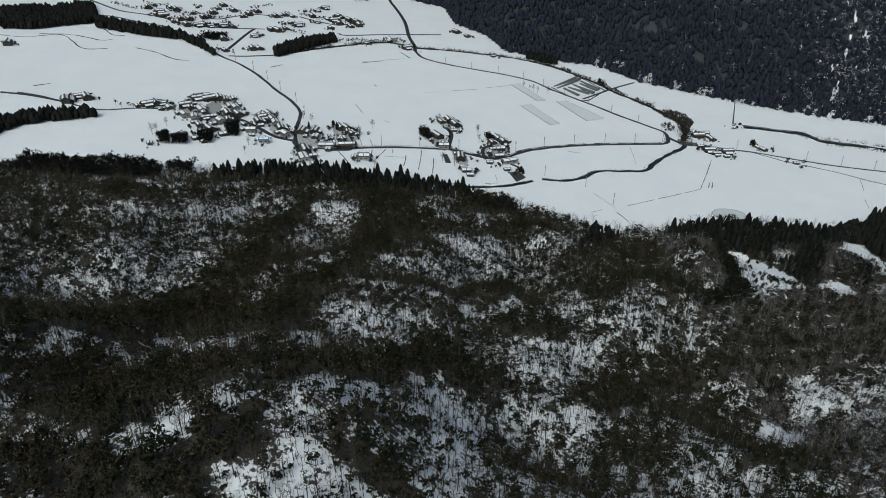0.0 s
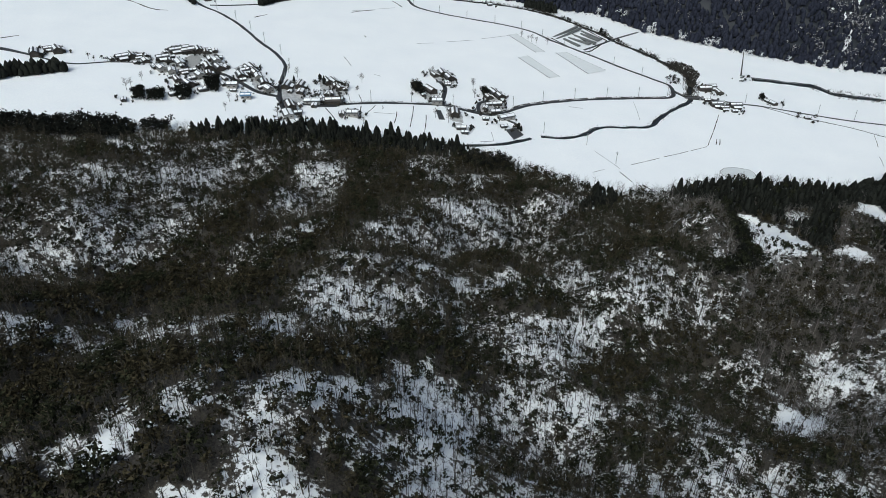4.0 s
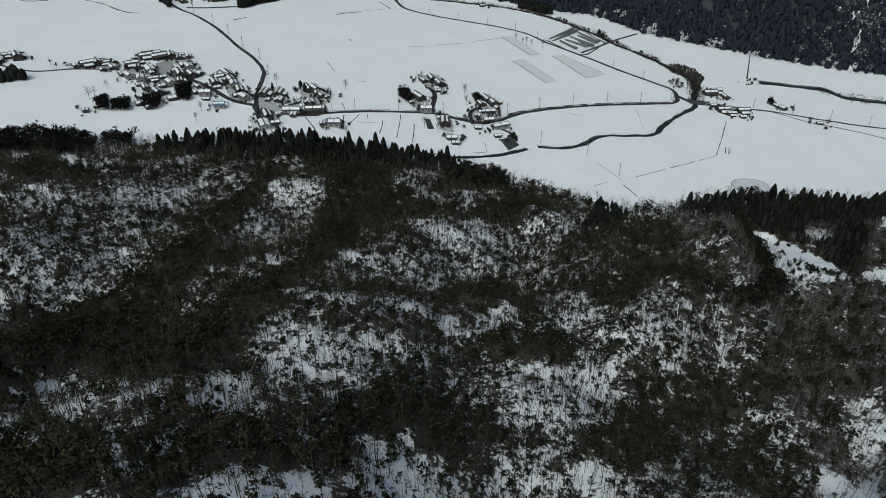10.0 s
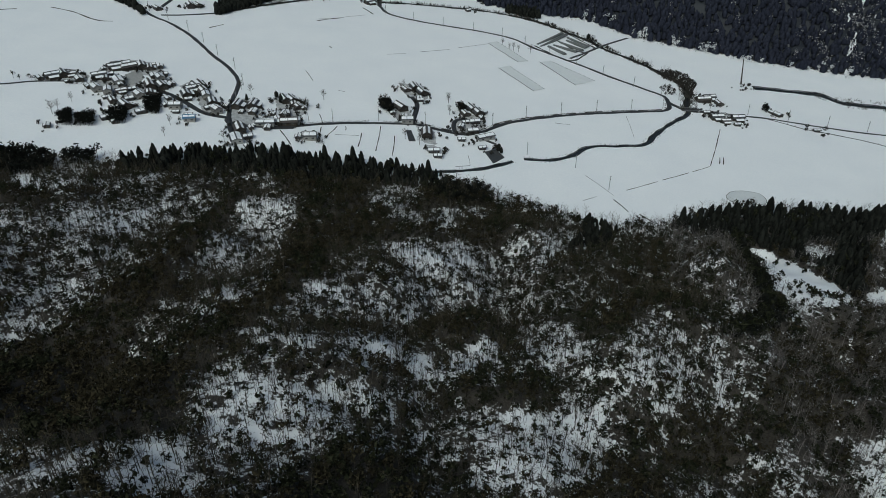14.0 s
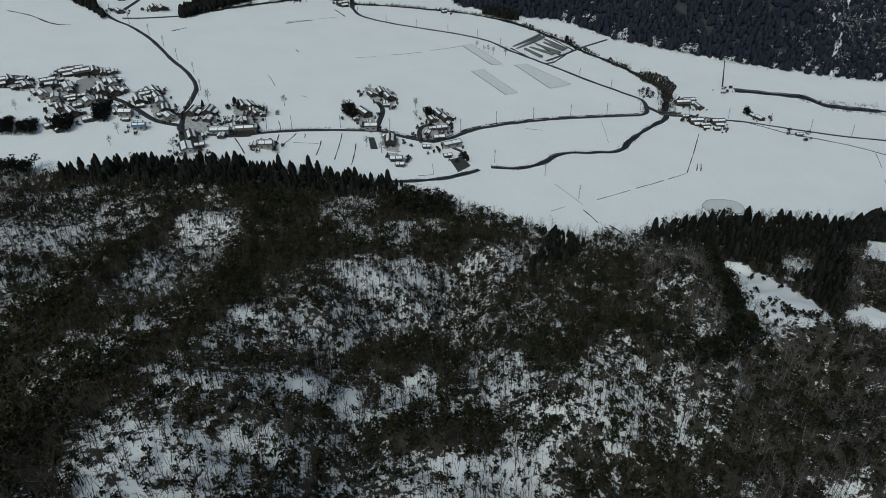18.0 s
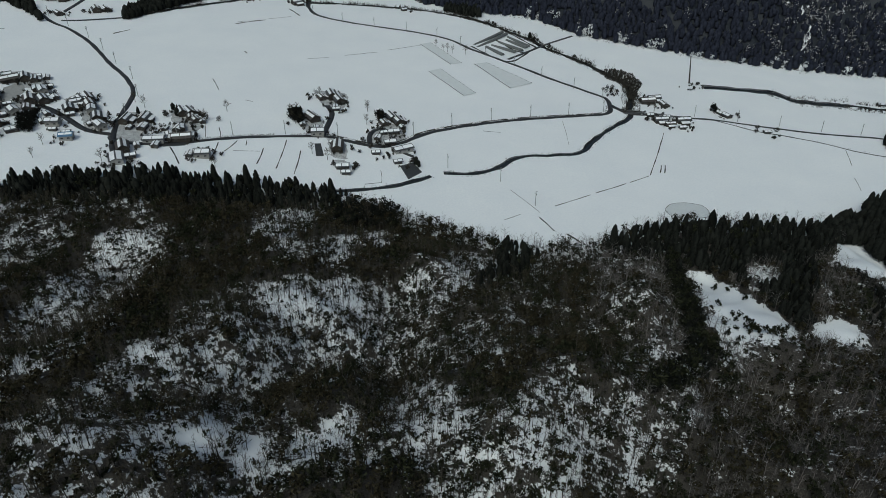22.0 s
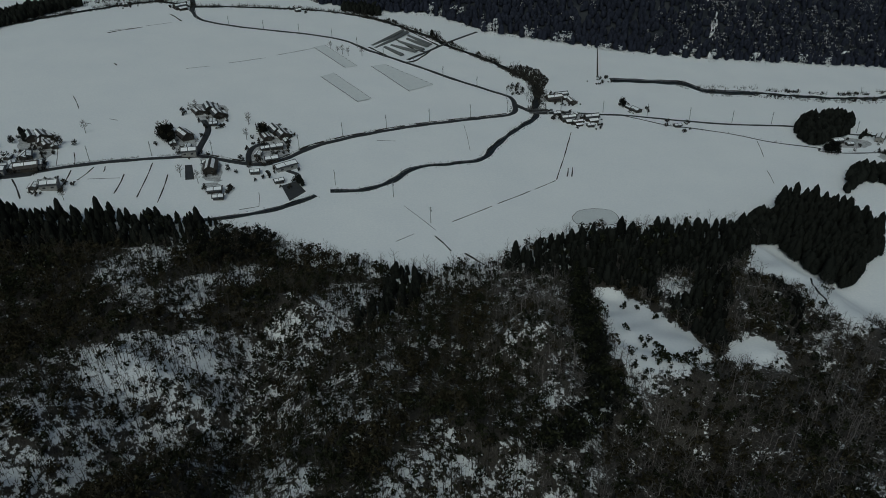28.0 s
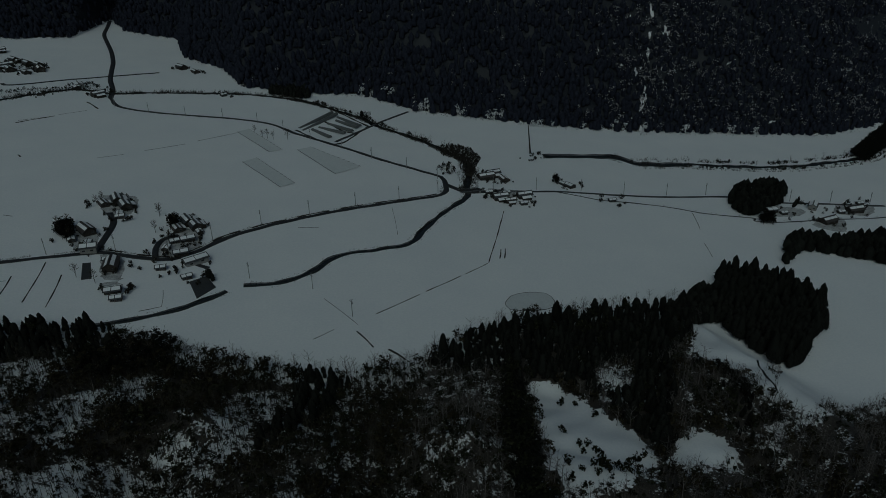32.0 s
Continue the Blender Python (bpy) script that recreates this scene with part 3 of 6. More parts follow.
CREST_LOW = [
    (0.66, [(-35, 392), (-26, 376), (-6, 379), (0, 390), (3, 374), (-6, 368), (-17, 357), (-25, 366)]),
    (0.69, [(1, 392), (8, 407), (18, 398), (20, 377), (19, 361), (11, 361)]),
    (0.67, [(19, 418), (27, 429), (33, 425), (32, 409), (24, 403)]),
    (0.66, [(48, 373), (70, 415), (94, 411), (86, 382), (77, 371), (73, 357), (55, 355), (47, 364)]),
]
CREST_FACE = [
    (0.3, [(-30, 344), (0, 342), (17, 345), (34, 356), (40, 335), (53, 327), (53, 311), (36, 305), (8, 292), (-8, 286), (-21, 304)]),
    (0.52, [(4, 343), (11, 344), (15, 326), (9, 327)]),
    (0.51, [(15, 335), (32, 341), (37, 331), (25, 321)]),
    (0.49, [(-4, 326), (9, 320), (7, 311), (-1, 312)]),
    (0.47, [(11, 310), (20, 309), (19, 302), (12, 301)]),
]
CREST_FACE_LOW = [
    (0.1, [(-16, 324), (-9, 323), (-1, 302), (-6, 302)]),
    (0.1, [(21, 316), (28, 319), (27, 311), (22, 311)]),
    (0.08, [(9, 290), (35, 285), (34, 270), (20, 271)]),
    (0.1, [(-1, 276), (10, 286), (19, 265), (2, 272)]),
    (0.35, [(28, 364), (39, 370), (42, 360), (30, 353)]),
]
KNOLL_WOODS = [
    (0.24, [(104, 352), (122, 401), (143, 399), (156, 348), (160, 321), (160, 306), (144, 295), (130, 300), (117, 315), (101, 296), (94, 327)]),
    (0.1, [(119, 370), (127, 376), (136, 348), (131, 344), (121, 351)]),
    (0.63, [(143, 308), (151, 309), (151, 300), (144, 296)]),
    (0.05, [(94, 298), (122, 294), (124, 285), (97, 286)]),
    (0.46, [(99, 289), (110, 283), (109, 278), (100, 276)]),
    (0.54, [(93, 274), (106, 274), (107, 266), (96, 261)]),
    (0.05, [(77, 280), (92, 276), (91, 258), (78, 263)]),
    (0.37, [(74, 336), (93, 350), (94, 289), (83, 286), (76, 303)]),
]
SPUR_FACE = [
    (0.25, [(-161, 388), (-130, 402), (-117, 403), (-123, 374), (-138, 345)]),
    (0.02, [(-115, 314), (-105, 336), (-113, 376), (-106, 403), (-99, 415), (-109, 424), (-113, 396), (-119, 367), (-129, 333)]),
    (0.45, [(-103, 324), (-110, 366), (-99, 393), (-86, 414), (-72, 400), (-69, 378), (-67, 355), (-72, 330), (-61, 297), (-58, 280), (-86, 307), (-99, 315)]),
]
SPUR_FACE_LOW = [
    (0.72, [(-108, 382), (-99, 410), (-84, 384), (-94, 373)]),
    (0.39, [(-107, 298), (-87, 310), (-58, 280), (-57, 268), (-61, 251), (-72, 245)]),
    (0.02, [(-64, 233), (-56, 249), (-54, 267), (-52, 283), (-58, 310), (-54, 345), (-31, 352), (-23, 340), (-28, 307), (-32, 287), (-42, 270), (-46, 249), (-46, 227), (-56, 223)]),
]
SPUR_MIDDLE = [
    (0.43, [(-46, 219), (-53, 237), (-50, 254), (-42, 275), (-36, 283), (-39, 305), (-26, 345), (-5, 350), (20, 361), (40, 370), (46, 356), (43, 325), (31, 279), (16, 260), (-5, 244), (-18, 221)]),
    (0.84, [(-19, 340), (-1, 349), (7, 318), (-4, 309)]),
    (0.84, [(8, 352), (26, 362), (28, 344), (12, 338)]),
    (0.84, [(-41, 273), (-35, 282), (-26, 267), (-32, 260)]),
    (0.8, [(-57, 239), (-50, 242), (-40, 222), (-46, 223)]),
    (0.1, [(-16, 290), (-8, 292), (-8, 283), (-14, 280)]),
    (0.15, [(2, 271), (10, 288), (28, 268), (26, 251), (11, 252)]),
]
SPUR_CREST = [
    (0.06, [(-39, 378), (-20, 356), (21, 366), (61, 382), (61, 369), (22, 355), (-23, 340)]),
    (0.76, [(-36, 414), (-24, 437), (-4, 449), (-4, 413), (-20, 385), (-29, 391)]),
    (0.74, [(-24, 376), (-1, 393), (3, 376), (-21, 365)]),
    (0.76, [(2, 400), (19, 414), (20, 382), (7, 370)]),
    (0.74, [(21, 420), (34, 430), (34, 409), (24, 399)]),
    (0.41, [(35, 365), (63, 376), (64, 327), (48, 325), (41, 354)]),
]
WEST_VIEW = [
    (0.44, [(-303, 359), (-261, 373), (-212, 329), (-192, 348), (-166, 371), (-140, 391), (-121, 404), (-118, 380), (-120, 328), (-123, 289), (-132, 270), (-153, 257), (-184, 237), (-207, 217)]),
    (0.3, [(-243, 274), (-224, 290), (-187, 259), (-186, 243), (-211, 224)]),
    (0.68, [(-228, 337), (-198, 327), (-183, 302), (-201, 301)]),
]
WEST_VIEW_LOW = [
    (0.68, [(-181, 339), (-144, 379), (-141, 349), (-161, 316)]),
    (0.02, [(-118, 401), (-104, 401), (-108, 322), (-103, 262), (-109, 244), (-139, 258), (-120, 275), (-115, 315)]),
    (0.6, [(-99, 386), (-83, 411), (-71, 386), (-65, 336), (-61, 252), (-73, 256), (-96, 314), (-101, 358)]),
    (0.08, [(-70, 381), (-47, 381), (-8, 374), (-34, 335), (-43, 276), (-49, 237), (-54, 225), (-53, 269)]),
]
LEDGES = [
    (1, [(-8, 229), (-5, 236), (-1, 243), (1, 235), (-5, 228)]),
    (1, [(4, 239), (8, 241), (15, 229), (14, 223), (9, 226)]),
    (0.8, [(18, 247), (28, 253), (38, 256), (40, 247), (29, 245), (22, 238)]),
    (0.8, [(-8, 347), (4, 353), (12, 319), (3, 316)]),
    (0.75, [(9, 348), (25, 361), (28, 332), (16, 318)]),
]
EAST_WOODS = [
    (0.12, [(195, 482), (243, 481), (292, 479), (273, 417), (275, 392), (274, 357), (257, 339), (264, 326), (288, 301), (272, 282), (243, 283), (218, 288), (194, 296), (166, 297), (165, 340)]),
    (0.47, [(221, 408), (241, 404), (229, 381), (217, 382)]),
    (0.18, [(249, 389), (275, 392), (268, 367), (250, 347), (230, 345)]),
    (0.56, [(177, 322), (188, 319), (181, 306), (176, 306)]),
    (0.14, [(269, 342), (319, 364), (374, 390), (274, 284), (239, 286), (246, 309)]),
    (0.12, [(248, 337), (267, 342), (250, 312), (237, 311)]),
    (0.72, [(259, 344), (277, 352), (287, 353), (283, 349), (264, 343)]),
]
WOOD_AREAS = WEST_SLOPE + NEAR_SLOPE + NEAR_GLADES + NEAR_SNOW + NEAR_EAST + HILL + WEST_FACE + GULLY + WEST_SPUR + WEST_SPUR_LOW + BROAD_FACE + STEM_SLOPE + LOWER_WEST + MIDDLE_EAST + LOWER_EAST + BROWN_SIDE + WEST_STRIP + FORE_WEST + FORE_WEST_LOW + FORE_GLADES + FORE_MIDDLE + FORE_EAST + FORE_EAST_LOW + EAST_KNOLL + CREST + CREST_LOW + CREST_FACE + CREST_FACE_LOW + KNOLL_WOODS + SPUR_FACE + SPUR_FACE_LOW + SPUR_MIDDLE + SPUR_CREST + WEST_VIEW + WEST_VIEW_LOW + LEDGES + EAST_WOODS
OPEN_X, OPEN_Y = np.arange(-480, 600, 2.0), np.arange(20, 520, 2.0)


def lay_out_woods():
    """How open the woods are on a grid over the hill, with ragged edges between the stretches."""
    gx, gy = np.meshgrid(OPEN_X, OPEN_Y)
    wx = gx + 3 * rough(gx, gy, 19, 21) + 1.6 * rough(gx, gy, 7, 24)
    wy = gy + 3 * rough(gx, gy, 19, 22) + 1.6 * rough(gx, gy, 7, 25)
    o = 0.34 + 0.14 * rough(gx, gy, 50, 23)
    for v, poly in WOOD_AREAS:
        o = np.where(inside(wx, wy, poly), v, o)
    p = np.pad(o, 1, mode="edge")
    o = sum(p[i:i + o.shape[0], j:j + o.shape[1]] for i in range(3) for j in range(3)) / 9
    return o + 0.55 * o * (1 - o) * (rough(gx, gy, 13, 6) + 0.8 * rough(gx, gy, 6.5, 7))


OPENNESS = lay_out_woods()


def openness(x, y):
    i = np.clip(np.rint((np.asarray(x) - OPEN_X[0]) / 2).astype(int), 0, len(OPEN_X) - 1)
    j = np.clip(np.rint((np.asarray(y) - OPEN_Y[0]) / 2).astype(int), 0, len(OPEN_Y) - 1)
    return OPENNESS[j, i]


build_ground()


def smooth_line(pts, step=4.0):
    p = np.array(pts, float)
    p = np.vstack([2 * p[0] - p[1], p, 2 * p[-1] - p[-2]])
    out = []
    for a, b, c, d in zip(p[:-3], p[1:-2], p[2:-1], p[3:]):
        for t in np.arange(0, 1, step / max(np.linalg.norm(c - b), step)):
            out.append(0.5 * (2 * b + (c - a) * t + (2 * a - 5 * b + 4 * c - d) * t * t + (3 * b - a - 3 * c + d) * t ** 3))
    out.append(p[-2])
    return np.array(out)


def strip(name, pts, width, mat, lift, label, category, wander=0.0, thick=0.25):
    """A band draped over the ground: road, river, track."""
    c = smooth_line(pts)
    t = np.gradient(c, axis=0)
    t /= np.linalg.norm(t, axis=1)[:, None]
    nrm = np.stack([-t[:, 1], t[:, 0]], 1)
    n = len(c)
    s = np.arange(n)
    wl = width / 2 * (1 + wander * np.sin(s * 0.9) * np.cos(s * 0.37))
    wr = width / 2 * (1 + wander * np.cos(s * 0.7 + 1) * np.sin(s * 0.41))
    rows = []
    for off, dz in ((-wr, -thick), (-wr, 0), (0 * wl, 0.05), (wl, 0), (wl, -thick)):
        q = c + nrm * off[:, None]
        rows.append(np.column_stack([q, z_at(q[:, 0], q[:, 1]) + lift + dz]))
    v = np.stack(rows, 1).reshape(-1, 3)
    i = (np.arange(n - 1)[:, None] * 5 + np.arange(4)).ravel()
    ob = mesh_object(name, v, np.stack([i, i + 5, i + 6, i + 1], 1), [mat])
    return tagged(ob, label, category, kind="structure")

# ---- roads, tracks and rivers ----
MAIN_ROAD = [(-120, 515), (-105, 523), (-81, 535), (-52, 544), (-27, 550), (-15, 551), (12, 542), (28, 546), (51, 573), (84, 595), (120, 614), (167, 632), (192, 643), (198, 659), (198, 677), (193, 685), (155, 719), (128, 747), (90, 782), (53, 820), (-27, 839), (-71, 856), (-88, 888)]
EAST_ROAD = [(213, 648), (236, 651), (263, 650), (286, 650), (325, 644), (370, 640), (418, 641), (440, 631), (487, 628), (546, 623)]
LOWER_ROAD = [(281, 650), (312, 633), (332, 629), (356, 621), (386, 607), (418, 599), (414, 594), (438, 592), (472, 596), (505, 598), (529, 601)]
VILLAGE_ROAD = [(-153, 525), (-160, 555), (-165, 590), (-172, 610), (-186, 632), (-209, 660), (-241, 703), (-272, 735), (-297, 753), (-322, 780), (-345, 800)]
CREEK = [(62, 510), (80, 512), (97, 524), (114, 545), (138, 552), (157, 560), (169, 580), (186, 607), (208, 636), (212, 648)]
CREEK_WEST = [(-12, 470), (14, 478), (37, 489), (54, 504)]
NORTH_CREEK = [(212, 648), (215, 662), (222, 693), (224, 718), (209, 750), (184, 787), (160, 815), (148, 838), (122, 868), (99, 893), (70, 908), (32, 918), (-43, 915), (-89, 906), (-132, 915), (-193, 856), (-244, 790)]
EAST_RIVER = [(276, 723), (297, 734), (360, 736), (378, 717), (421, 718), (457, 715), (510, 714), (554, 724), (620, 745), (680, 790)]
strip("main_road", MAIN_ROAD, 3.8, ASPHALT, 0.15, "cleared wet asphalt road between snow fields", "road", 0.2)
def beside(line, off):
    c = smooth_line(line, 8.0)
    t = np.gradient(c, axis=0)
    t /= np.linalg.norm(t, axis=1)[:, None]
    return c + np.stack([-t[:, 1], t[:, 0]], 1) * off


verge = beside(MAIN_ROAD[4:14], 3.0)
for k in range(0, len(verge) - 4, 4):
    strip("road_verge_%d" % (k // 4 + 1), verge[k:k + 4], 1.3, SCRUB, 0.12, "dark grassy verge showing through the snow beside the road", "verge", 0.9)
strip("east_road", EAST_ROAD, 2.8, ASPHALT, 0.15, "cleared wet asphalt road beyond the bridge", "road", 0.2)
strip("lower_road", LOWER_ROAD, 1.3, ASPHALT, 0.14, "narrow dark lane along the lower fields", "road", 0.35)
strip("village_road", VILLAGE_ROAD, 3.4, ASPHALT, 0.15, "cleared road curving out of the village", "road", 0.2)
for k, (pts, w) in enumerate(((
    ([(-153, 525), (-151, 518), (-136, 515), (-105, 521), (-118, 516)], 4.5), ([(-153, 525), (-172, 529), (-193, 546), (-211, 559), (-230, 566)], 4.5),
    ([(-153, 525), (-146, 506), (-137, 490)], 4.0), ([(-419, 558), (-397, 556), (-373, 549), (-334, 540), (-308, 555), (-275, 566)], 2.5),
    ([(-22, 551), (-21, 566), (-21, 593), (-27, 609)], 4.0), ([(12, 542), (10, 556), (12, 568), (20, 574)], 3.5), ([(28, 546), (34, 536), (42, 530)], 3.0),
    ([(120, 764), (150, 807), (172, 838), (196, 868)], 3.0),
) + (
    ([(-88, 888), (-93, 920), (-104, 960), (-111, 996), (-121, 1050), (-136, 1108), (-152, 1160), (-168, 1215), (-178, 1280), (-188, 1340)], 5.0),
    ([(198, 664), (205, 655), (213, 648), (236, 651)], 5.0),
))):
    strip("side_road_%d" % (k + 1), pts, w, ASPHALT, 0.145, "narrow cleared side road", "road")
strip("clearing_creek", [(299, 405), (292, 391), (288, 380), (284, 369)], 0.9, WATER, 0.08, "narrow dark brook between two snowy clearings", "creek", 0.5)
strip("creek", CREEK, 4.4, WATER, 0.06, "dark creek winding between snow banks", "creek", 0.35)
strip("creek_lower_reach", CREEK_WEST, 4.0, WATER, 0.06, "dark creek at the foot of the wooded hill", "creek", 0.35)
strip("north_creek", NORTH_CREEK, 6.0, WATER, 0.06, "dark creek lined with scrub", "creek", 0.35)
strip("east_river", EAST_RIVER[1:5], 11.5, WATER, 0.06, "dark river reach in a snow field", "river", 0.25)
strip("east_river_far_reach", EAST_RIVER[4:], 6.0, WATER, 0.06, "narrow dark river between scrubby banks", "river", 0.5)

FIELD_LINES = ([
    ((202, 533), (231, 612), 1.2), ((210, 538), (214, 551), 1.4), ((213, 538), (217, 552), 1.4), ((130, 477), (155, 496), 1.0), ((159, 499), (182, 517), 1.2),
    ((185, 519), (201, 532), 1.0), ((119, 461), (126, 446), 1.6), ((104, 494), (120, 467), 0.5), ((133, 444), (140, 435), 2.4), ((98, 455), (108, 463), 0.6),
    ((-86, 527), (-84, 499), 1.3), ((-75, 532), (-79, 515), 1.3), ((-69, 533), (-68, 526), 1.0), ((-56, 524), (-55, 500), 1.3), ((-44, 540), (-42, 496), 1.2),
    ((-32, 525), (-30, 491), 1.3),
] + [
    ((-98, 514), (-96, 496), 1.4), ((-113, 514), (-100, 491), 1.6), ((-74, 517), (-57, 519), 0.7), ((-104, 559), (-96, 533), 0.6), ((-92, 551), (-86, 533), 1.0),
    ((-101, 597), (-95, 595), 0.8), ((-87, 605), (-81, 603), 0.8), ((-59, 714), (-42, 722), 0.7), ((-29, 733), (-1, 751), 1.0), ((7, 760), (37, 785), 1.0),
    ((-143, 807), (-124, 819), 0.9), ((-117, 827), (-98, 844), 0.8), ((373, 609), (364, 580), 0.8), ((355, 557), (350, 537), 0.7), ((153, 618), (152, 573), 0.4),
    ((-122, 644), (-111, 621), 1.0),
] + [
    ((-115, 719), (-112, 714), 2.0), ((90, 585), (103, 585), 0.7), ((-105, 872), (-90, 850), 3.0), ((14, 485), (24, 489), 0.9), ((22, 506), (24, 489), 0.5),
])
for k, (a, b, w) in enumerate(FIELD_LINES):
    strip("field_ditch_%d" % (k + 1), [a, ((a[0] + b[0]) / 2 + 0.3, (a[1] + b[1]) / 2), b], 0.5 * w, SCRUB, 0.07, "dark drainage ditch across the snow field", "ditch", 0.55)

for k, pts in enumerate([
    [(-551, 950), (-520, 928), (-487, 908), (-459, 906), (-426, 900), (-386, 876), (-338, 887), (-292, 907)],
    [(-301, 775), (-303, 824), (-305, 878), (-304, 900)],
    [(-270, 1005), (-242, 990), (-208, 983), (-182, 1019)],
    [(-198, 933), (-187, 928), (-139, 959), (-63, 1002)],
    [(-291, 759), (-271, 769), (-243, 788)],
    [(-432, 553), (-402, 554), (-367, 548)],
    [(-519, 872), (-482, 873), (-440, 862), (-401, 857)],
    [(-407, 960), (-368, 928), (-350, 956), (-330, 984), (-290, 985)],
]):
    strip("town_road_%d" % (k + 1), pts, 4.0, ASPHALT, 0.14, "narrow dark road through the distant town", "road")
for k, pts in enumerate([
    [(-542, 730), (-515, 734), (-488, 761), (-443, 720), (-418, 728)],
    [(-394, 746), (-368, 738), (-339, 721), (-323, 722)],
    [(-511, 754), (-478, 767), (-440, 758), (-432, 769)],
    [(-143, 800), (-119, 823)],
    [(-461, 808), (-441, 788), (-427, 790)],
    [(-417, 580), (-407, 592)],
    [(-235, 735), (-226, 751)],
]):
    strip("field_bank_%d" % (k + 1), pts, 1.6, SCRUB, 0.08, "dark grassy bank curving through the snow", "bank", 0.8)

# ---- tree shapes ----
def spike(a, b, r):
    """A thin three-sided spike from a to b."""
    a, b = np.array(a, float), np.array(b, float)
    d = (b - a) / np.linalg.norm(b - a)
    s = np.cross(d, (0.3, 0.9, 0.2))
    s /= np.linalg.norm(s)
    t = np.cross(d, s)
    ring = [a + r * (math.cos(k) * s + math.sin(k) * t) for k in (0, 2.094, 4.189)]
    return ring + [b], [(0, 1, 3), (1, 2, 3), (2, 0, 3)]


class Shape:
    def __init__(self):
        self.v, self.f, self.m = [], [], []

    def add(self, v, f, m=0):
        n = len(self.v)
        self.v += [tuple(p) for p in v]
        self.f += [tuple(i + n for i in t) for t in f]
        self.m += [m] * len(f)

    def arrays(self):
        return np.array(self.v, float), np.array(self.f, int), np.array(self.m, int)


def tube(rng, h, r0, r1, sides=5, lean=0.0):
    v, f = [], []
    for k, (z, r) in enumerate(((-0.4, r0 * 1.25), (h * 0.35, r0 * 0.85), (h, r1))):
        o = lean * (z / h) ** 2
        v += [(o + r * math.cos(6.283 * i / sides), r * math.sin(6.283 * i / sides), z) for i in range(sides)]
    for k in range(2):
        for i in range(sides):
            a, b = k * sides + i, k * sides + (i + 1) % sides
            f += [(a, b, b + sides), (a, b + sides, a + sides)]
    return v, f


def bare_shape(seed, h, limbs=9, twigs=3):
    """A leafless broadleaf: trunk, rising limbs, fine twigs."""
    rng, s = random.Random(seed), Shape()
    lean = rng.uniform(-0.6, 0.6)
    s.add(*tube(rng, h * 0.62, 0.17, 0.1, 4, lean), 0)
    s.add(*spike((lean, 0, h * 0.6), (lean * 1.5, rng.uniform(-0.5, 0.5), h), 0.1), 0)
    for k in range(limbs):
        z = h * (0.34 + 0.5 * k / limbs)
        a = k * 2.4 + rng.uniform(-0.4, 0.4)
        out = h * rng.uniform(0.17, 0.3) * (1.15 - 0.5 * k / limbs)
        root = (lean * (z / h) ** 2, 0, z)
        tip = (root[0] + out * math.cos(a), out * math.sin(a), z + h * rng.uniform(0.14, 0.26))
        s.add(*spike(root, tip, 0.085), 0)
        for j in range(twigs):
            t = rng.uniform(0.4, 1.0)
            p = [root[i] + (tip[i] - root[i]) * t for i in range(3)]
            q = (p[0] + rng.uniform(-1, 1) * 0.13 * h, p[1] + rng.uniform(-1, 1) * 0.13 * h, p[2] + rng.uniform(0.02, 0.15) * h)
            s.add(*spike(p, q, 0.085), 1)
    return s


def stem_shape(seed, h):
    """A tall slender leafless tree: a curved bare stem with a thin top of short limbs."""
    rng, s = random.Random(seed), Shape()
    lean, bow = rng.uniform(-1.6, 1.6), rng.uniform(-0.6, 0.6)
    line = [(lean * t * t, bow * math.sin(3 * t), h * t - 0.3 * (t == 0)) for t in (0, 0.3, 0.6, 0.85)]
    for (a, b), r in zip(zip(line[:-1], line[1:]), (0.2, 0.16, 0.12)):
        s.add(*spike(a, [b[i] + 0.6 * (b[i] - a[i]) for i in range(3)], r), 0)
    for k in range(9):
        t = rng.uniform(0.45, 0.88)
        p = (lean * t * t, bow * math.sin(3 * t), h * t)
        a, out = rng.uniform(0, 6.283), h * rng.uniform(0.07, 0.17)
        s.add(*spike(p, (p[0] + out * math.cos(a), p[1] + out * math.sin(a), p[2] + h * rng.uniform(0.06, 0.16)), 0.08), 1)
    return s


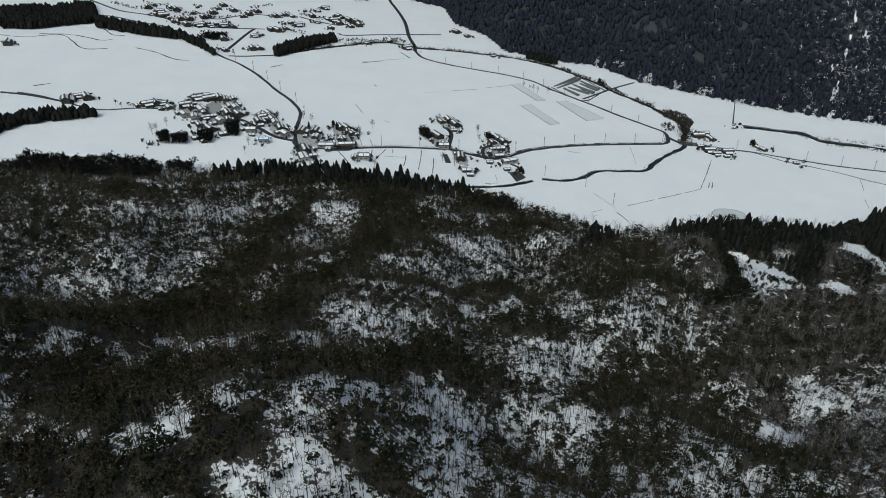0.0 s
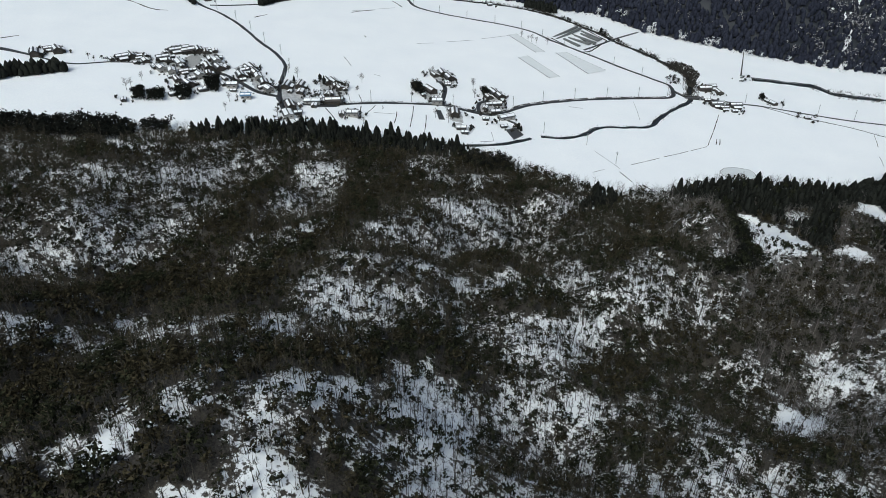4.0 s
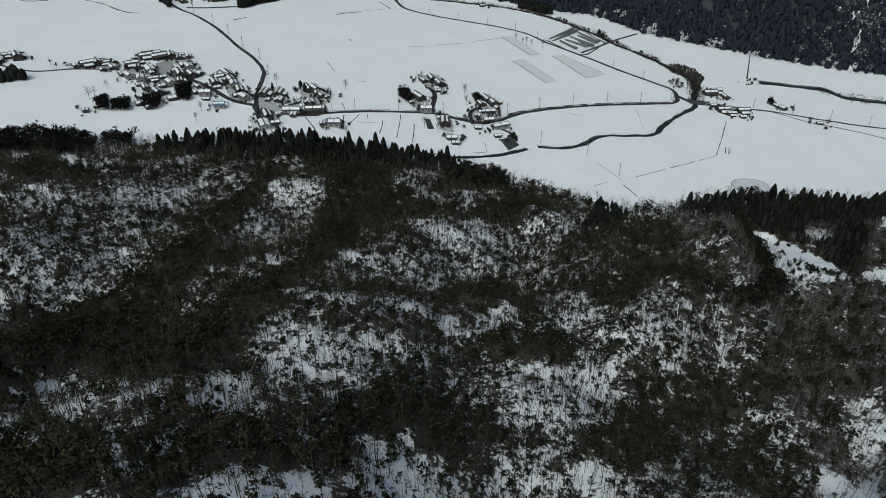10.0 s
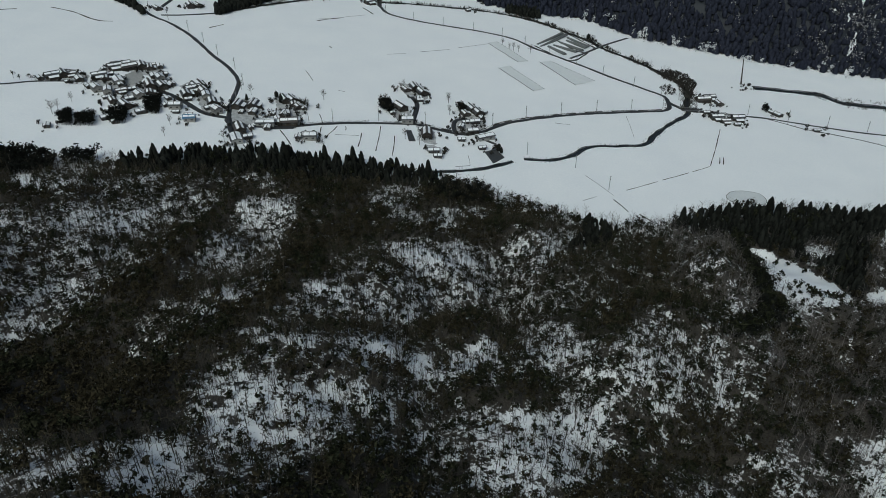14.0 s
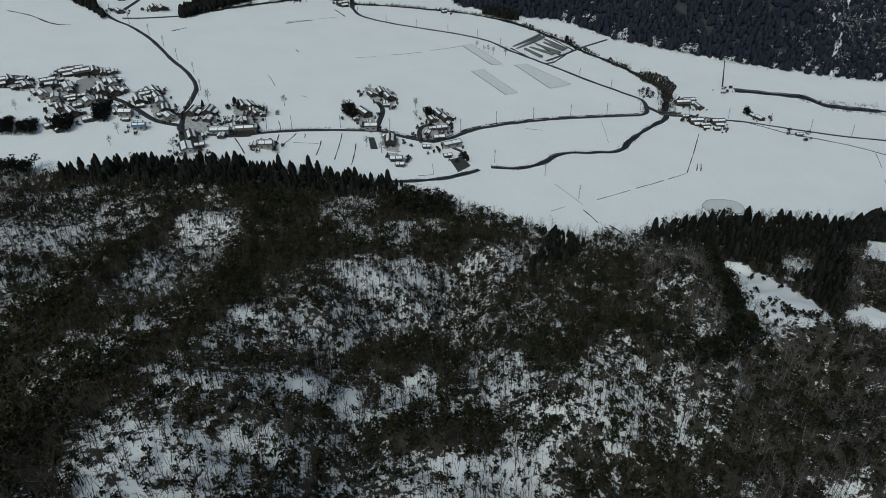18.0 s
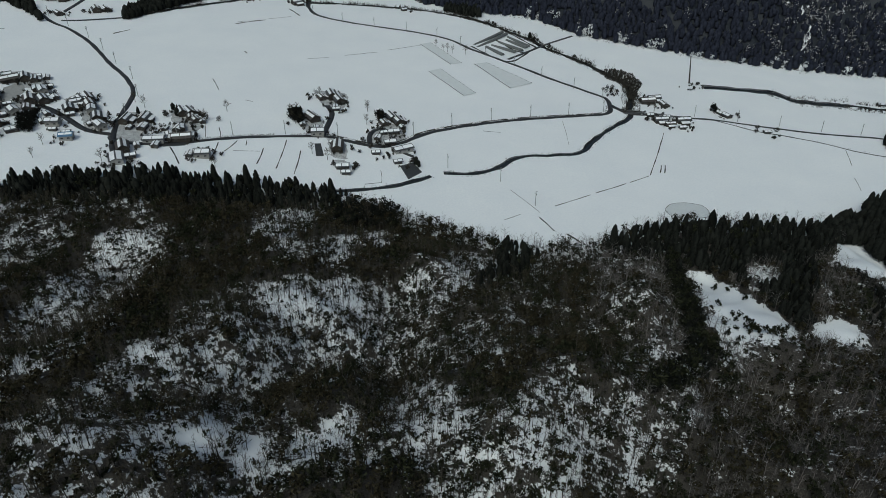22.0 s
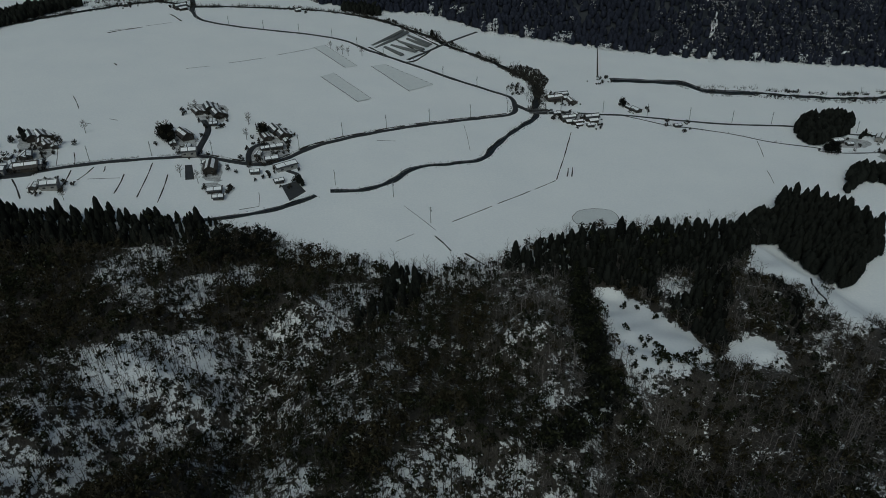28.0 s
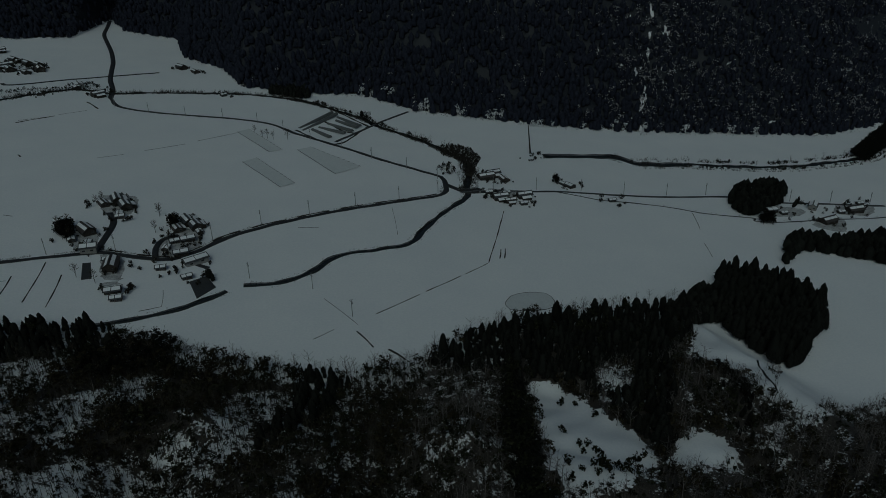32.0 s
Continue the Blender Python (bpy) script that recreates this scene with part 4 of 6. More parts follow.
def conifer_shape(seed, h, wide, rings=6, points=7, sprays=26, sides=5):
    """A cedar: a dense uneven crown round a straight trunk, with sprays that stand out of it and hang."""
    rng, s = random.Random(seed), Shape()
    s.add(*(tube(rng, h * 0.9, 0.2, 0.05, 5) if sides > 3 else spike((0, 0, -0.5), (0, 0, h * 0.9), 0.25)), 0)
    slim = 1.2 + 0.5 * (seed % 4)

    def reach(t):
        return wide * (1 - t ** slim) ** 0.7 * (0.8 + 0.2 * min(1, t / 0.12))

    v = []
    for k in range(rings):
        t = k / rings
        turn = rng.uniform(0, 1)
        for i in range(points):
            r, a = reach(t) * rng.uniform(0.62, 0.95) + 0.1, turn + 6.283 * i / points
            v.append((r * math.cos(a), r * math.sin(a), h * (0.12 + 0.88 * t) + rng.uniform(-0.5, 0.5)))
    v.append((0, 0, h))
    f = []
    for k in range(rings - 1):
        for i in range(points):
            a, b = k * points + i, k * points + (i + 1) % points
            f += [(a, b, b + points), (a, b + points, a + points)]
    f += [((rings - 1) * points + i, (rings - 1) * points + (i + 1) % points, rings * points) for i in range(points)]
    s.add(v, f, 1)
    for k in range(sprays):
        t = rng.uniform(0, 0.92)
        a, r, z = rng.uniform(0, 6.283), reach(t), h * (0.14 + 0.86 * t)
        w, o = rng.uniform(0.35, 0.6), r * rng.uniform(1.0, 1.2) + 0.25
        s.add([(r * 0.5 * math.cos(a - w), r * 0.5 * math.sin(a - w), z + 0.5), (r * 0.5 * math.cos(a + w), r * 0.5 * math.sin(a + w), z + 0.5), (o * math.cos(a), o * math.sin(a), z - rng.uniform(-0.2, 0.7))], [(0, 1, 2)], 1)
    return s


def leafy_shape(seed, h, wide, leaves=90, low=0.3, spray=1.0, limbs=6):
    """An evergreen broadleaf: limbs and many leaf sprays in uneven lobes, with gaps."""
    rng, s = random.Random(seed), Shape()
    s.add(*(tube(rng, h * 0.55, 0.16, 0.09, 4) if limbs else spike((0, 0, -0.2), (0, 0, h * 0.5), 0.1)), 0)
    lobes = [(rng.uniform(-0.5, 0.5) * wide, rng.uniform(-0.5, 0.5) * wide, h * rng.uniform(low + 0.15, 0.85), wide * rng.uniform(0.4, 0.65)) for _ in range(6)]
    for x, y, z, r in lobes[:limbs]:
        s.add(*spike((0, 0, h * 0.3), (x, y, z), 0.08), 0)
    for k in range(leaves):
        x, y, z, r = rng.choice(lobes)
        a, b = rng.uniform(0, 6.283), math.asin(rng.uniform(-0.5, 1))
        d = np.array([math.cos(a) * math.cos(b), math.sin(a) * math.cos(b), math.sin(b) * 0.8])
        p = np.array([x, y, z]) + d * r * rng.uniform(0.55, 1.1)
        size = rng.uniform(0.5, 1.05) * spray
        e1 = np.array([rng.gauss(0, 1) for _ in range(3)])
        e1 /= np.linalg.norm(e1)
        e2 = np.cross(e1, d + 0.3 * e1)
        e2 /= np.linalg.norm(e2) + 1e-6
        s.add([p - e1 * size, p + e1 * size * 0.8 + d * 0.2, p + e2 * size * 1.1, p + d * size * 0.6], [(0, 1, 2), (0, 1, 3)], 1)
    return s


def stamp(name, shapes, places, mats, label, category, kind="stuff"):
    """Joins many trees, each a turned and scaled shape, into one mesh. places: x, y, z, size, turn, kind."""
    vs, fs, ms, base = [], [], [], 0
    places = np.asarray(places, float)
    for k, s in enumerate(shapes):
        v, f, m = s.arrays()
        some = places[places[:, 5].astype(int) % len(shapes) == k]
        if not len(some):
            continue
        c, sn = np.cos(some[:, 4])[:, None], np.sin(some[:, 4])[:, None]
        size = some[:, 3][:, None]
        x = (v[None, :, 0] * c - v[None, :, 1] * sn) * size + some[:, 0][:, None]
        y = (v[None, :, 0] * sn + v[None, :, 1] * c) * size + some[:, 1][:, None]
        z = v[None, :, 2] * size + some[:, 2][:, None]
        vs.append(np.stack([x, y, z], -1).reshape(-1, 3))
        fs.append((f[None] + (np.arange(len(some)) * len(v))[:, None, None] + base).reshape(-1, 3))
        ms.append(np.tile(m, len(some)))
        base += len(some) * len(v)
    ob = mesh_object(name, np.concatenate(vs), np.concatenate(fs), mats, np.concatenate(ms))
    return tagged(ob, label, category, kind=kind)


def tree_thing(name, shape, mats, names, label, category, group):
    """One tree as a thing with its trunk and crown as parts."""
    ob = new(name)
    v, f, m = shape.arrays()
    for k in (0, 1):
        pick = f[m == k]
        used, back = np.unique(pick, return_inverse=True)
        mesh_object(names[k], v[used], back.reshape(-1, 3), [mats[k]], parent=ob)
    return tagged(ob, label, category, group)


BARE = [bare_shape(k, 10 + k % 3, 8, 2) for k in range(6)]
CEDAR = [conifer_shape(20 + k, 9.0 + 1.6 * (k % 3), 2.5 + 0.4 * (k % 2)) for k in range(5)]
LEAFY = [leafy_shape(40 + k, 6.0 + k % 3, 2.6, 43, 0.3, 0.86, 4) for k in range(6)]
BUSH = [leafy_shape(60 + k, 2.4, 1.4, 30, 0.05, 0.7) for k in range(3)]
STEM = [stem_shape(500 + k, 10 + k % 3) for k in range(6)]
SCRUBBY = [leafy_shape(560 + k, 2.5, 1.25, 11, 0.0, 0.8, 0) for k in range(6)]
SHRUB = []
for k in range(4):
    s_ = Shape()
    r_ = random.Random(300 + k)
    for j in range(6):
        a_ = r_.uniform(0, 6.283)
        o_ = r_.uniform(0.2, 1.0)
        s_.add(*spike((0.35 * math.cos(a_), 0.35 * math.sin(a_), -0.1), (o_ * 1.5 * math.cos(a_), o_ * 1.5 * math.sin(a_), r_.uniform(0.6, 2.6)), 0.09), 0)
    SHRUB.append(s_)
SAPLING = []
for k in range(8):
    s_ = Shape()
    r_ = random.Random(400 + k)
    top_ = (r_.uniform(-1.4, 1.4), r_.uniform(-1.4, 1.4), 6.5)
    s_.add(*spike((0, 0, -0.3), top_, 0.15), 0)
    for j in range(3):
        t_ = r_.uniform(0.4, 0.85)
        s_.add(*spike((top_[0] * t_, top_[1] * t_, 6.5 * t_), (top_[0] * t_ + r_.uniform(-1, 1), top_[1] * t_ + r_.uniform(-1, 1), 6.5 * t_ + r_.uniform(0.8, 1.8)), 0.07), 0)
    SAPLING.append(s_)
FAR_CEDAR = [conifer_shape(80 + k, 10, 4.3, 3, 6, 2, 3) for k in range(5)]
PUFF = [leafy_shape(700 + k, 5.0, 2.1, 14, 0.1, 0.7, 0) for k in range(4)]

# ---- the woods on the near hill ----
rng = np.random.default_rng(7)
STRIP = [(181, 417), (189, 411), (181, 369), (175, 341), (173, 324), (172, 305), (163, 294), (148, 281), (133, 276), (131, 280), (144, 290), (155, 301), (161, 315), (162, 337)]
BELTS = ([
    [(-196, 440), (-172, 462), (-160, 470), (-107, 482), (-34, 476), (6, 474), (8, 444), (-60, 430), (-110, 429), (-180, 416)],
    [(146, 426), (175, 452), (205, 464), (232, 466), (262, 476), (300, 482), (332, 497), (328, 470), (308, 467), (290, 452), (272, 424), (250, 400), (240, 372), (226, 362), (216, 382), (206, 402), (194, 410), (172, 416)],
] + [
    STRIP,
    [(94, 426), (105, 431), (112, 415), (100, 376), (84, 360), (79, 363), (88, 388)], [(216, 377), (238, 397), (249, 391), (229, 347), (219, 340), (218, 356)],
    [(268, 388), (272, 367), (258, 342), (253, 350)], [(289, 344), (295, 350), (325, 371), (288, 331), (283, 333)],
])
BELT_GAP = [[(221, 409), (240, 408), (233, 390), (223, 383), (217, 391)]]
OPEN = CLEARINGS + [
    [(304, 440), (330, 412), (380, 462), (420, 520), (640, 520), (640, 400), (370, 398), (318, 372), (302, 384)],
]


def scatter(step):
    gx, gy = np.meshgrid(np.arange(-430, 560, step), np.arange(50, 515, step))
    x, y = gx.ravel() + rng.uniform(-0.5, 0.5, gx.size) * step * 1.1, gy.ravel() + rng.uniform(-0.5, 0.5, gx.size) * step * 1.1
    lim_l = -25 - 0.7 * (y + 64)
    lim_r = np.maximum(60 + 0.7 * (y + 64), 190 + 0.95 * (y - 157))
    keep = (x > lim_l) & (x < lim_r) & (y < np.interp(x, FOOT_X, FOOT_Y) + 2)
    wx, wy = x + 2.5 * rough(x, y, 11, 21), y + 2.5 * rough(x, y, 11, 22)
    for poly in OPEN:
        keep &= ~inside(wx, wy, poly)
    return x[keep], y[keep]


def placed(x, y, lo=0.8, hi=1.2):
    n = len(x)
    return np.column_stack([x, y, z_at(x, y) - 0.1, rng.uniform(lo, hi, n), rng.uniform(0, 6.283, n), rng.integers(0, 30, n)])


def amid(x, y, polys, ragged=0.0, wave=14):
    """Which points lie in one of the outlines, whose edges are ragged by some metres."""
    px, py = x + ragged * rough(x, y, wave, 21), y + ragged * rough(x, y, wave, 22)
    out = np.zeros(len(x), bool)
    for poly in polys:
        out |= inside(px, py, poly)
    return out


x, y = scatter(3.2)
open_ = openness(x, y)
belt = amid(x, y, BELTS, 3) & ~amid(x, y, BELT_GAP)
brown = (x + 14 * rough(x, y, 60, 9) > 138) & ~belt
luck, luck2, luck3 = (rng.uniform(0, 1, len(x)) for _ in range(3))
clump = rough(x, y, 15, 8) + 0.8 * rough(x, y, 8.3, 14)
glade = amid(x, y + 5, CLEARINGS) | amid(x, y + 12, CLEARINGS) | amid(x, y + 19, CLEARINGS)
chance = np.interp(open_, [0, 0.3, 0.6, 0.8, 0.92, 0.96], [0.92, 0.5, 0.26, 0.18, 0.1, 0.0])
chance = np.clip(chance + 0.5 * clump * np.interp(open_, [0, 0.3, 0.8, 0.95], [0.2, 1, 0.9, 0.1]), 0, 0.95) * np.where(brown, 0.62, 1) * np.where(glade, 0.3, 1)
dark = (luck < chance) & ~belt
chance = np.interp(open_, [0, 0.12, 0.3, 0.56, 0.8, 0.93, 0.97], [0.4, 0.7, 0.85, 0.7, 0.55, 0.3, 0.0])
chance = np.where(brown, np.maximum(chance, 0.95 * (open_ < 0.8)), chance) * np.where(glade, 0.7, 1)
is_bare = ~dark & ~belt & (luck2 < chance)
is_stem = is_bare & ~brown & (open_ > 0.6) & (luck3 < 0.45)
is_bare &= ~is_stem
is_cedar = belt & ~glade & (luck < np.where(amid(x, y, [STRIP], 3), 0.12, 0.93))
is_leafy = (dark | belt & (luck2 < 0.7)) & ~is_cedar
is_dry = is_leafy & ~belt & (rough(x, y, 70, 12) + 1.3 * luck3 - 0.65 + np.where(open_ < 0.2, 0.22, -0.25) > 0.0)
is_leafy &= ~is_dry
small = np.where(belt & ~glade, 1.2, 1.0) * np.where(glade, 0.5, np.interp(open_, [0.2, 0.6], [1.02, 0.76]))


def sized(pick, lo, hi):
    p = placed(x[pick], y[pick], lo, hi)
    p[:, 3] *= small[pick]
    return p


cedars = placed(x[is_cedar], y[is_cedar], 0, 1)
cedars[:, 3] = (0.45 + 0.5 * cedars[:, 3] ** 1.7) * (1 + 0.4 * rough(cedars[:, 0], cedars[:, 1], 16, 71))
cedars[:, 3] *= np.where((cedars[:, 0] > 250) & (cedars[:, 1] < 400), 0.62, 1)
front = np.argsort(np.interp(cedars[:, 0], FOOT_X, FOOT_Y) - cedars[:, 1] + np.where(np.abs(cedars[:, 0] - 60) > 260, 200, 0))
stamp("cedar_woods", CEDAR, cedars[front[260:]], [BARK, NEEDLE], "dense dark cedar woods along the foot of the hill", "trees")
bares = sized(is_bare & ~brown, 0.65, 1.1)
near = np.argsort(np.hypot(bares[:, 0] - 60, bares[:, 1] - 235))
stamp("bare_woods", BARE, bares[near[240:]], [BARK, TWIG], "leafless dark grey woods over snow", "trees")
stamp("brown_woods", BARE, sized(is_bare & brown, 0.6, 1.0), [PALE_BARK, GREY_TWIG], "dense leafless brown woods over thin snow", "trees")
stamp("stem_woods", STEM, placed(x[is_stem], y[is_stem], 0.7, 1.15), [BARK, BARK], "tall thin dark stems standing on open snow", "trees")
stamp("evergreen_woods", LEAFY, sized(is_leafy, 0.6, 1.1), [BARK, LEAF], "dark evergreen broadleaf trees among bare woods", "trees")
stamp("withered_oak_woods", LEAFY, sized(is_dry, 0.6, 1.1), [BARK, DRYLEAF], "brown oaks that keep withered leaves", "trees")

# thin saplings between the larger trees, thick as a brush where the woods are half open
tx, ty = scatter(1.9)
open_ = openness(tx, ty)
thick = np.interp(open_, [0.03, 0.15, 0.35, 0.55, 0.75, 0.9, 0.96], [0.1, 0.4, 0.95, 0.88, 0.62, 0.25, 0.0]) * (1 + 0.7 * rough(tx, ty, 9, 33))
thick = np.where(amid(tx, ty, BELTS), np.where(amid(tx, ty, BELT_GAP), 0.8, 0), thick)
some, tone = rng.uniform(0, 1, len(tx)), rng.uniform(0, 1, len(tx))
pale = tone < np.where(tx + 14 * rough(tx, ty, 60, 9) > 138, 0.45, 0.12)
pick = (some < thick) & ~pale
stamp("sapling_woods", SAPLING, placed(tx[pick], ty[pick], 0.4, 0.98), [BARK], "thin dark leafless saplings over snow", "trees")
pick = (some < thick) & pale
stamp("brown_sapling_woods", SAPLING, placed(tx[pick], ty[pick], 0.4, 1.0), [PALE_BARK], "thin brown leafless saplings on the slope", "trees")

ux, uy = scatter(3.3)
open_ = openness(ux, uy)
under = (rng.uniform(0, 1, len(ux)) < 0.72 + 0.4 * rough(ux, uy, 12, 41) - 0.45 * np.clip(open_ - 0.5, 0, 1)) & ~amid(ux, uy, BELTS) & (open_ > 0.1) & (open_ < 0.94)
stamp("undergrowth", SHRUB, placed(ux[under], uy[under], 0.5, 1.15), [TWIG], "low leafless undergrowth sticking out of the snow", "scrub")
ux, uy = scatter(2.85)
open_ = openness(ux, uy)
knot = rough(ux, uy, 9, 43) + 0.8 * rough(ux, uy, 5.2, 44)
under = (rng.uniform(0, 1, len(ux)) < np.interp(open_, [0.1, 0.35, 0.8, 0.95], [0.5, 0.62, 0.3, 0.0]) * np.where(ux > 140, 0.6, 1) + 0.45 * knot) & ~amid(ux, uy, BELTS) & (open_ > 0.05) & (open_ < 0.93)
stamp("evergreen_scrub", SCRUBBY, placed(ux[under], uy[under], 0.55, 1.3), [BARK, LEAF], "low dark evergreen scrub between the trees", "scrub")


# woods behind and under the start of the flight
gx, gy = np.meshgrid(np.arange(-240, 330, 10.5), np.arange(-150, 150, 10.5))
x, y = gx.ravel() + rng.uniform(-4, 4, gx.size), gy.ravel() + rng.uniform(-4, 4, gx.size)
away = (y < 50) | (x < -28 - 0.7 * (y + 64)) | (x > 63 + 0.7 * (y + 64))
mixed = rng.uniform(0, 1, len(x)) + 0.4 * rough(x, y, 60, 6)
stamp("rear_evergreen_woods", LEAFY, placed(x[away & (mixed > 0.5)], y[away & (mixed > 0.5)], 0.9, 1.5), [BARK, DRYLEAF], "dark evergreen trees on the back of the hill", "trees")
stamp("rear_bare_woods", BARE, placed(x[away & (mixed < 0.5)], y[away & (mixed < 0.5)], 0.8, 1.2), [BARK, TWIG], "leafless trees on the back of the hill", "trees")


def plant(shapes, mats, names, name, places, label, group):
    first = [tree_thing(name, s, mats, names, label, "tree", group) for s in shapes]
    used = set()
    for px, py, pz, size, turn, k in places:
        k = int(k) % len(shapes)
        m = Matrix.Translation((px, py, pz)) @ Matrix.Rotation(turn, 4, "Z")
        ob = first[k]
        if k in used:
            ob = copy_thing(first[k], m)
        used.add(k)
        ob.matrix_basis = m @ Matrix.Diagonal((size, size, size, 1))
    for k, ob in enumerate(first):
        if k not in used:
            for o in (*ob.children, ob):
                bpy.data.objects.remove(o)


plant(CEDAR, [BARK, NEEDLE], ["trunk", "crown"], "cedar_tree", cedars[front[:260]], "tall dark green cedar at the edge of the snow field", "cedars at the wood's edge")
plant(BARE, [BARK, TWIG], ["trunk", "crown"], "bare_tree", bares[near[:240]], "leafless grey-brown tree on a snowy slope", "bare trees on the slope")

# ---- the far mountain ----
gx, gy = np.meshgrid(np.arange(-620, 900, 5.4), np.arange(800, 1460, 5.4))
x, y = gx.ravel() + rng.uniform(-4.6, 4.6, gx.size), gy.ravel() + rng.uniform(-4.6, 4.6, gx.size)
m = y - np.interp(x, PEAK_X, PEAK_Y)
bald = mountain_bald(x, y)
keep = (m > 1) & (m < 262) & (~bald | (rng.uniform(0, 1, len(x)) < 0.8))
firs = placed(x[keep], y[keep], 0.75, 1.1)
firs[:, 3] *= np.where(bald[keep], rng.uniform(0.2, 0.6, keep.sum()), 1.05 - 0.2 * np.clip(mountain_thin(x, y)[keep], 0, 0.75))
stamp("mountain_cedar_woods", FAR_CEDAR, firs, [BARK, HAZED_NEEDLE], "dark conifer woods on the steep far mountain with snow streaks", "trees")
keep = (m > -7) & (m < 7) & (rng.uniform(0, 1, len(x)) < np.clip(0.45 + 0.9 * rough(x, y, 55, 51), 0.25, 0.95))
stamp("mountain_bare_woods", PUFF, placed(x[keep], y[keep], 0.25, 0.8), [BARK, FROST], "frosted leafless trees at the foot of the mountain", "trees")
fleck = 1.3 * rough(x + 0.12 * y, 0.3 * y, 22, 15) + 1.2 * rough(x - 0.1 * y, 0.45 * y, 9, 16) + mountain_thin(x, y)
keep = (m > 4) & (m < 262) & (x > 40) & (rng.uniform(0, 1, len(x)) < np.clip(2.2 * (fleck - np.interp(x, [300, 420], [1.0, 0.75])), 0, 0.95))
pale = placed(x[keep], y[keep], 0.9, 1.7)
pale[:, 2] += 4.0
stamp("mountain_ash_woods", PUFF, pale, [BARK, FROST], "pale frosted trees in drifts through the mountain conifers", "trees")
FROSTED = [(153, 929), (162, 926), (175, 918), (183, 909), (204, 875), (206, 872), (212, 872), (218, 871), (243, 860), (247, 857), (250, 856), (273, 848), (280, 845), (285, 845), (313, 827), (319, 828), (331, 829), (361, 825), (380, 820), (395, 820), (407, 821), (426, 816), (440, 818), (470, 815), (498, 815), (520, 816), (548, 815)]
plant([leafy_shape(640 + k, 8, 2.4, 60, 0.1, 0.5, 6) for k in range(3)], [SNOWY, SNOWY], ["trunk", "crown"], "frosted_tree", placed(np.repeat([p[0] for p in FROSTED], 2) + rng.uniform(-3, 3, 2 * len(FROSTED)), np.repeat([p[1] - 4.0 for p in FROSTED], 2) + rng.uniform(-2, 2, 2 * len(FROSTED)), 0.8, 1.9), "leafless tree white with frost at the mountain's foot", "frosted trees")
keep = bald & (m > 8) & (m < 262) & (rng.uniform(0, 1, len(x)) < 0.25)
stamp("mountain_frosted_woods", SHRUB, placed(x[keep], y[keep], 0.9, 1.9), [TWIG], "leafless scrub in the snow streaks of the mountain", "scrub")

# ---- houses ----
PLASTER = material("pale_plaster", (0.15, 0.147, 0.138), (0.3, 0.293, 0.28), 0.85, 0.5, 10, 0.1)
TIMBER = material("dark_weathered_timber", (0.02, 0.017, 0.014), (0.06, 0.052, 0.044), 0.85, 0.6, 14, 0.2)
BROWN_WALL = material("brown_boarding", (0.034, 0.029, 0.026), (0.085, 0.074, 0.065), 0.85, 0.6, 14, 0.2)
TILE_ROOF = material("dark_roof_tiles", (0.03, 0.031, 0.034), (0.075, 0.077, 0.082), 0.5, 0.8, 10, 0.3)
RUST_ROOF = material("rusty_sheet_roof", (0.034, 0.03, 0.029), (0.072, 0.063, 0.059), 0.6, 0.6, 10, 0.2)
BLUE_ROOF = material("blue_sheet_roof", (0.05, 0.11, 0.2), (0.09, 0.18, 0.3), 0.5, 0.5, 8, 0.15)
GLASS = material("dark_window_glass", (0.015, 0.018, 0.02), (0.03, 0.034, 0.038), 0.08, 0.5, 4, 0.0, spec=0.6)
FRAME = material("grey_window_frame", (0.08, 0.08, 0.08), (0.16, 0.16, 0.16), 0.5, 2, 4, 0.0)
CONCRETE = material("grey_concrete", (0.22, 0.22, 0.215), (0.36, 0.36, 0.35), 0.85, 0.6, 10, 0.2)
STEEL = material("galvanised_steel", (0.16, 0.165, 0.17), (0.28, 0.285, 0.29), 0.5, 1, 8, 0.0, metal=0.6)
FILM = material("dull_greenhouse_film", (0.07, 0.075, 0.075), (0.16, 0.165, 0.165), 0.4, 0.5, 8, 0.15)
NET = material("grey_field_netting", (0.58, 0.6, 0.615), (0.7, 0.72, 0.73), 0.8, 0.25, 14, 0.2)
ICE = material("grey_pond_ice", (0.5, 0.52, 0.53), (0.66, 0.68, 0.69), 0.35, 0.12, 12, 0.1)
YARD = material("wet_trodden_yard", (0.14, 0.138, 0.135), (0.62, 0.63, 0.64), 0.7, 0.3, 7, 0.2)
TARP = material("dark_tarpaulin", (0.03, 0.032, 0.033), (0.06, 0.062, 0.064), 0.6, 0.3, 10, 0.2)


def block(bm, size, at=(0, 0, 0), turn=0.0, bevel=0.0):
    m = Matrix.Translation(at) @ Matrix.Rotation(turn, 4, "Z") @ Matrix.Diagonal((*size, 1))
    made = bmesh.ops.create_cube(bm, size=1, matrix=m)["verts"]
    if bevel:
        edges = list({e for v in made for e in v.link_edges})
        bmesh.ops.bevel(bm, geom=edges, offset=bevel, segments=1, affect="EDGES")
    return made


def prism(bm, outline, y0, y1):
    """An outline in x and z, drawn out along y."""
    a, b = [bm.verts.new((x, y0, z)) for x, z in outline], [bm.verts.new((x, y1, z)) for x, z in outline]
    bm.faces.new(a)
    bm.faces.new(b[::-1])
    n = len(outline)
    for i in range(n):
        bm.faces.new((a[i], b[i], b[(i + 1) % n], a[(i + 1) % n])[::-1])


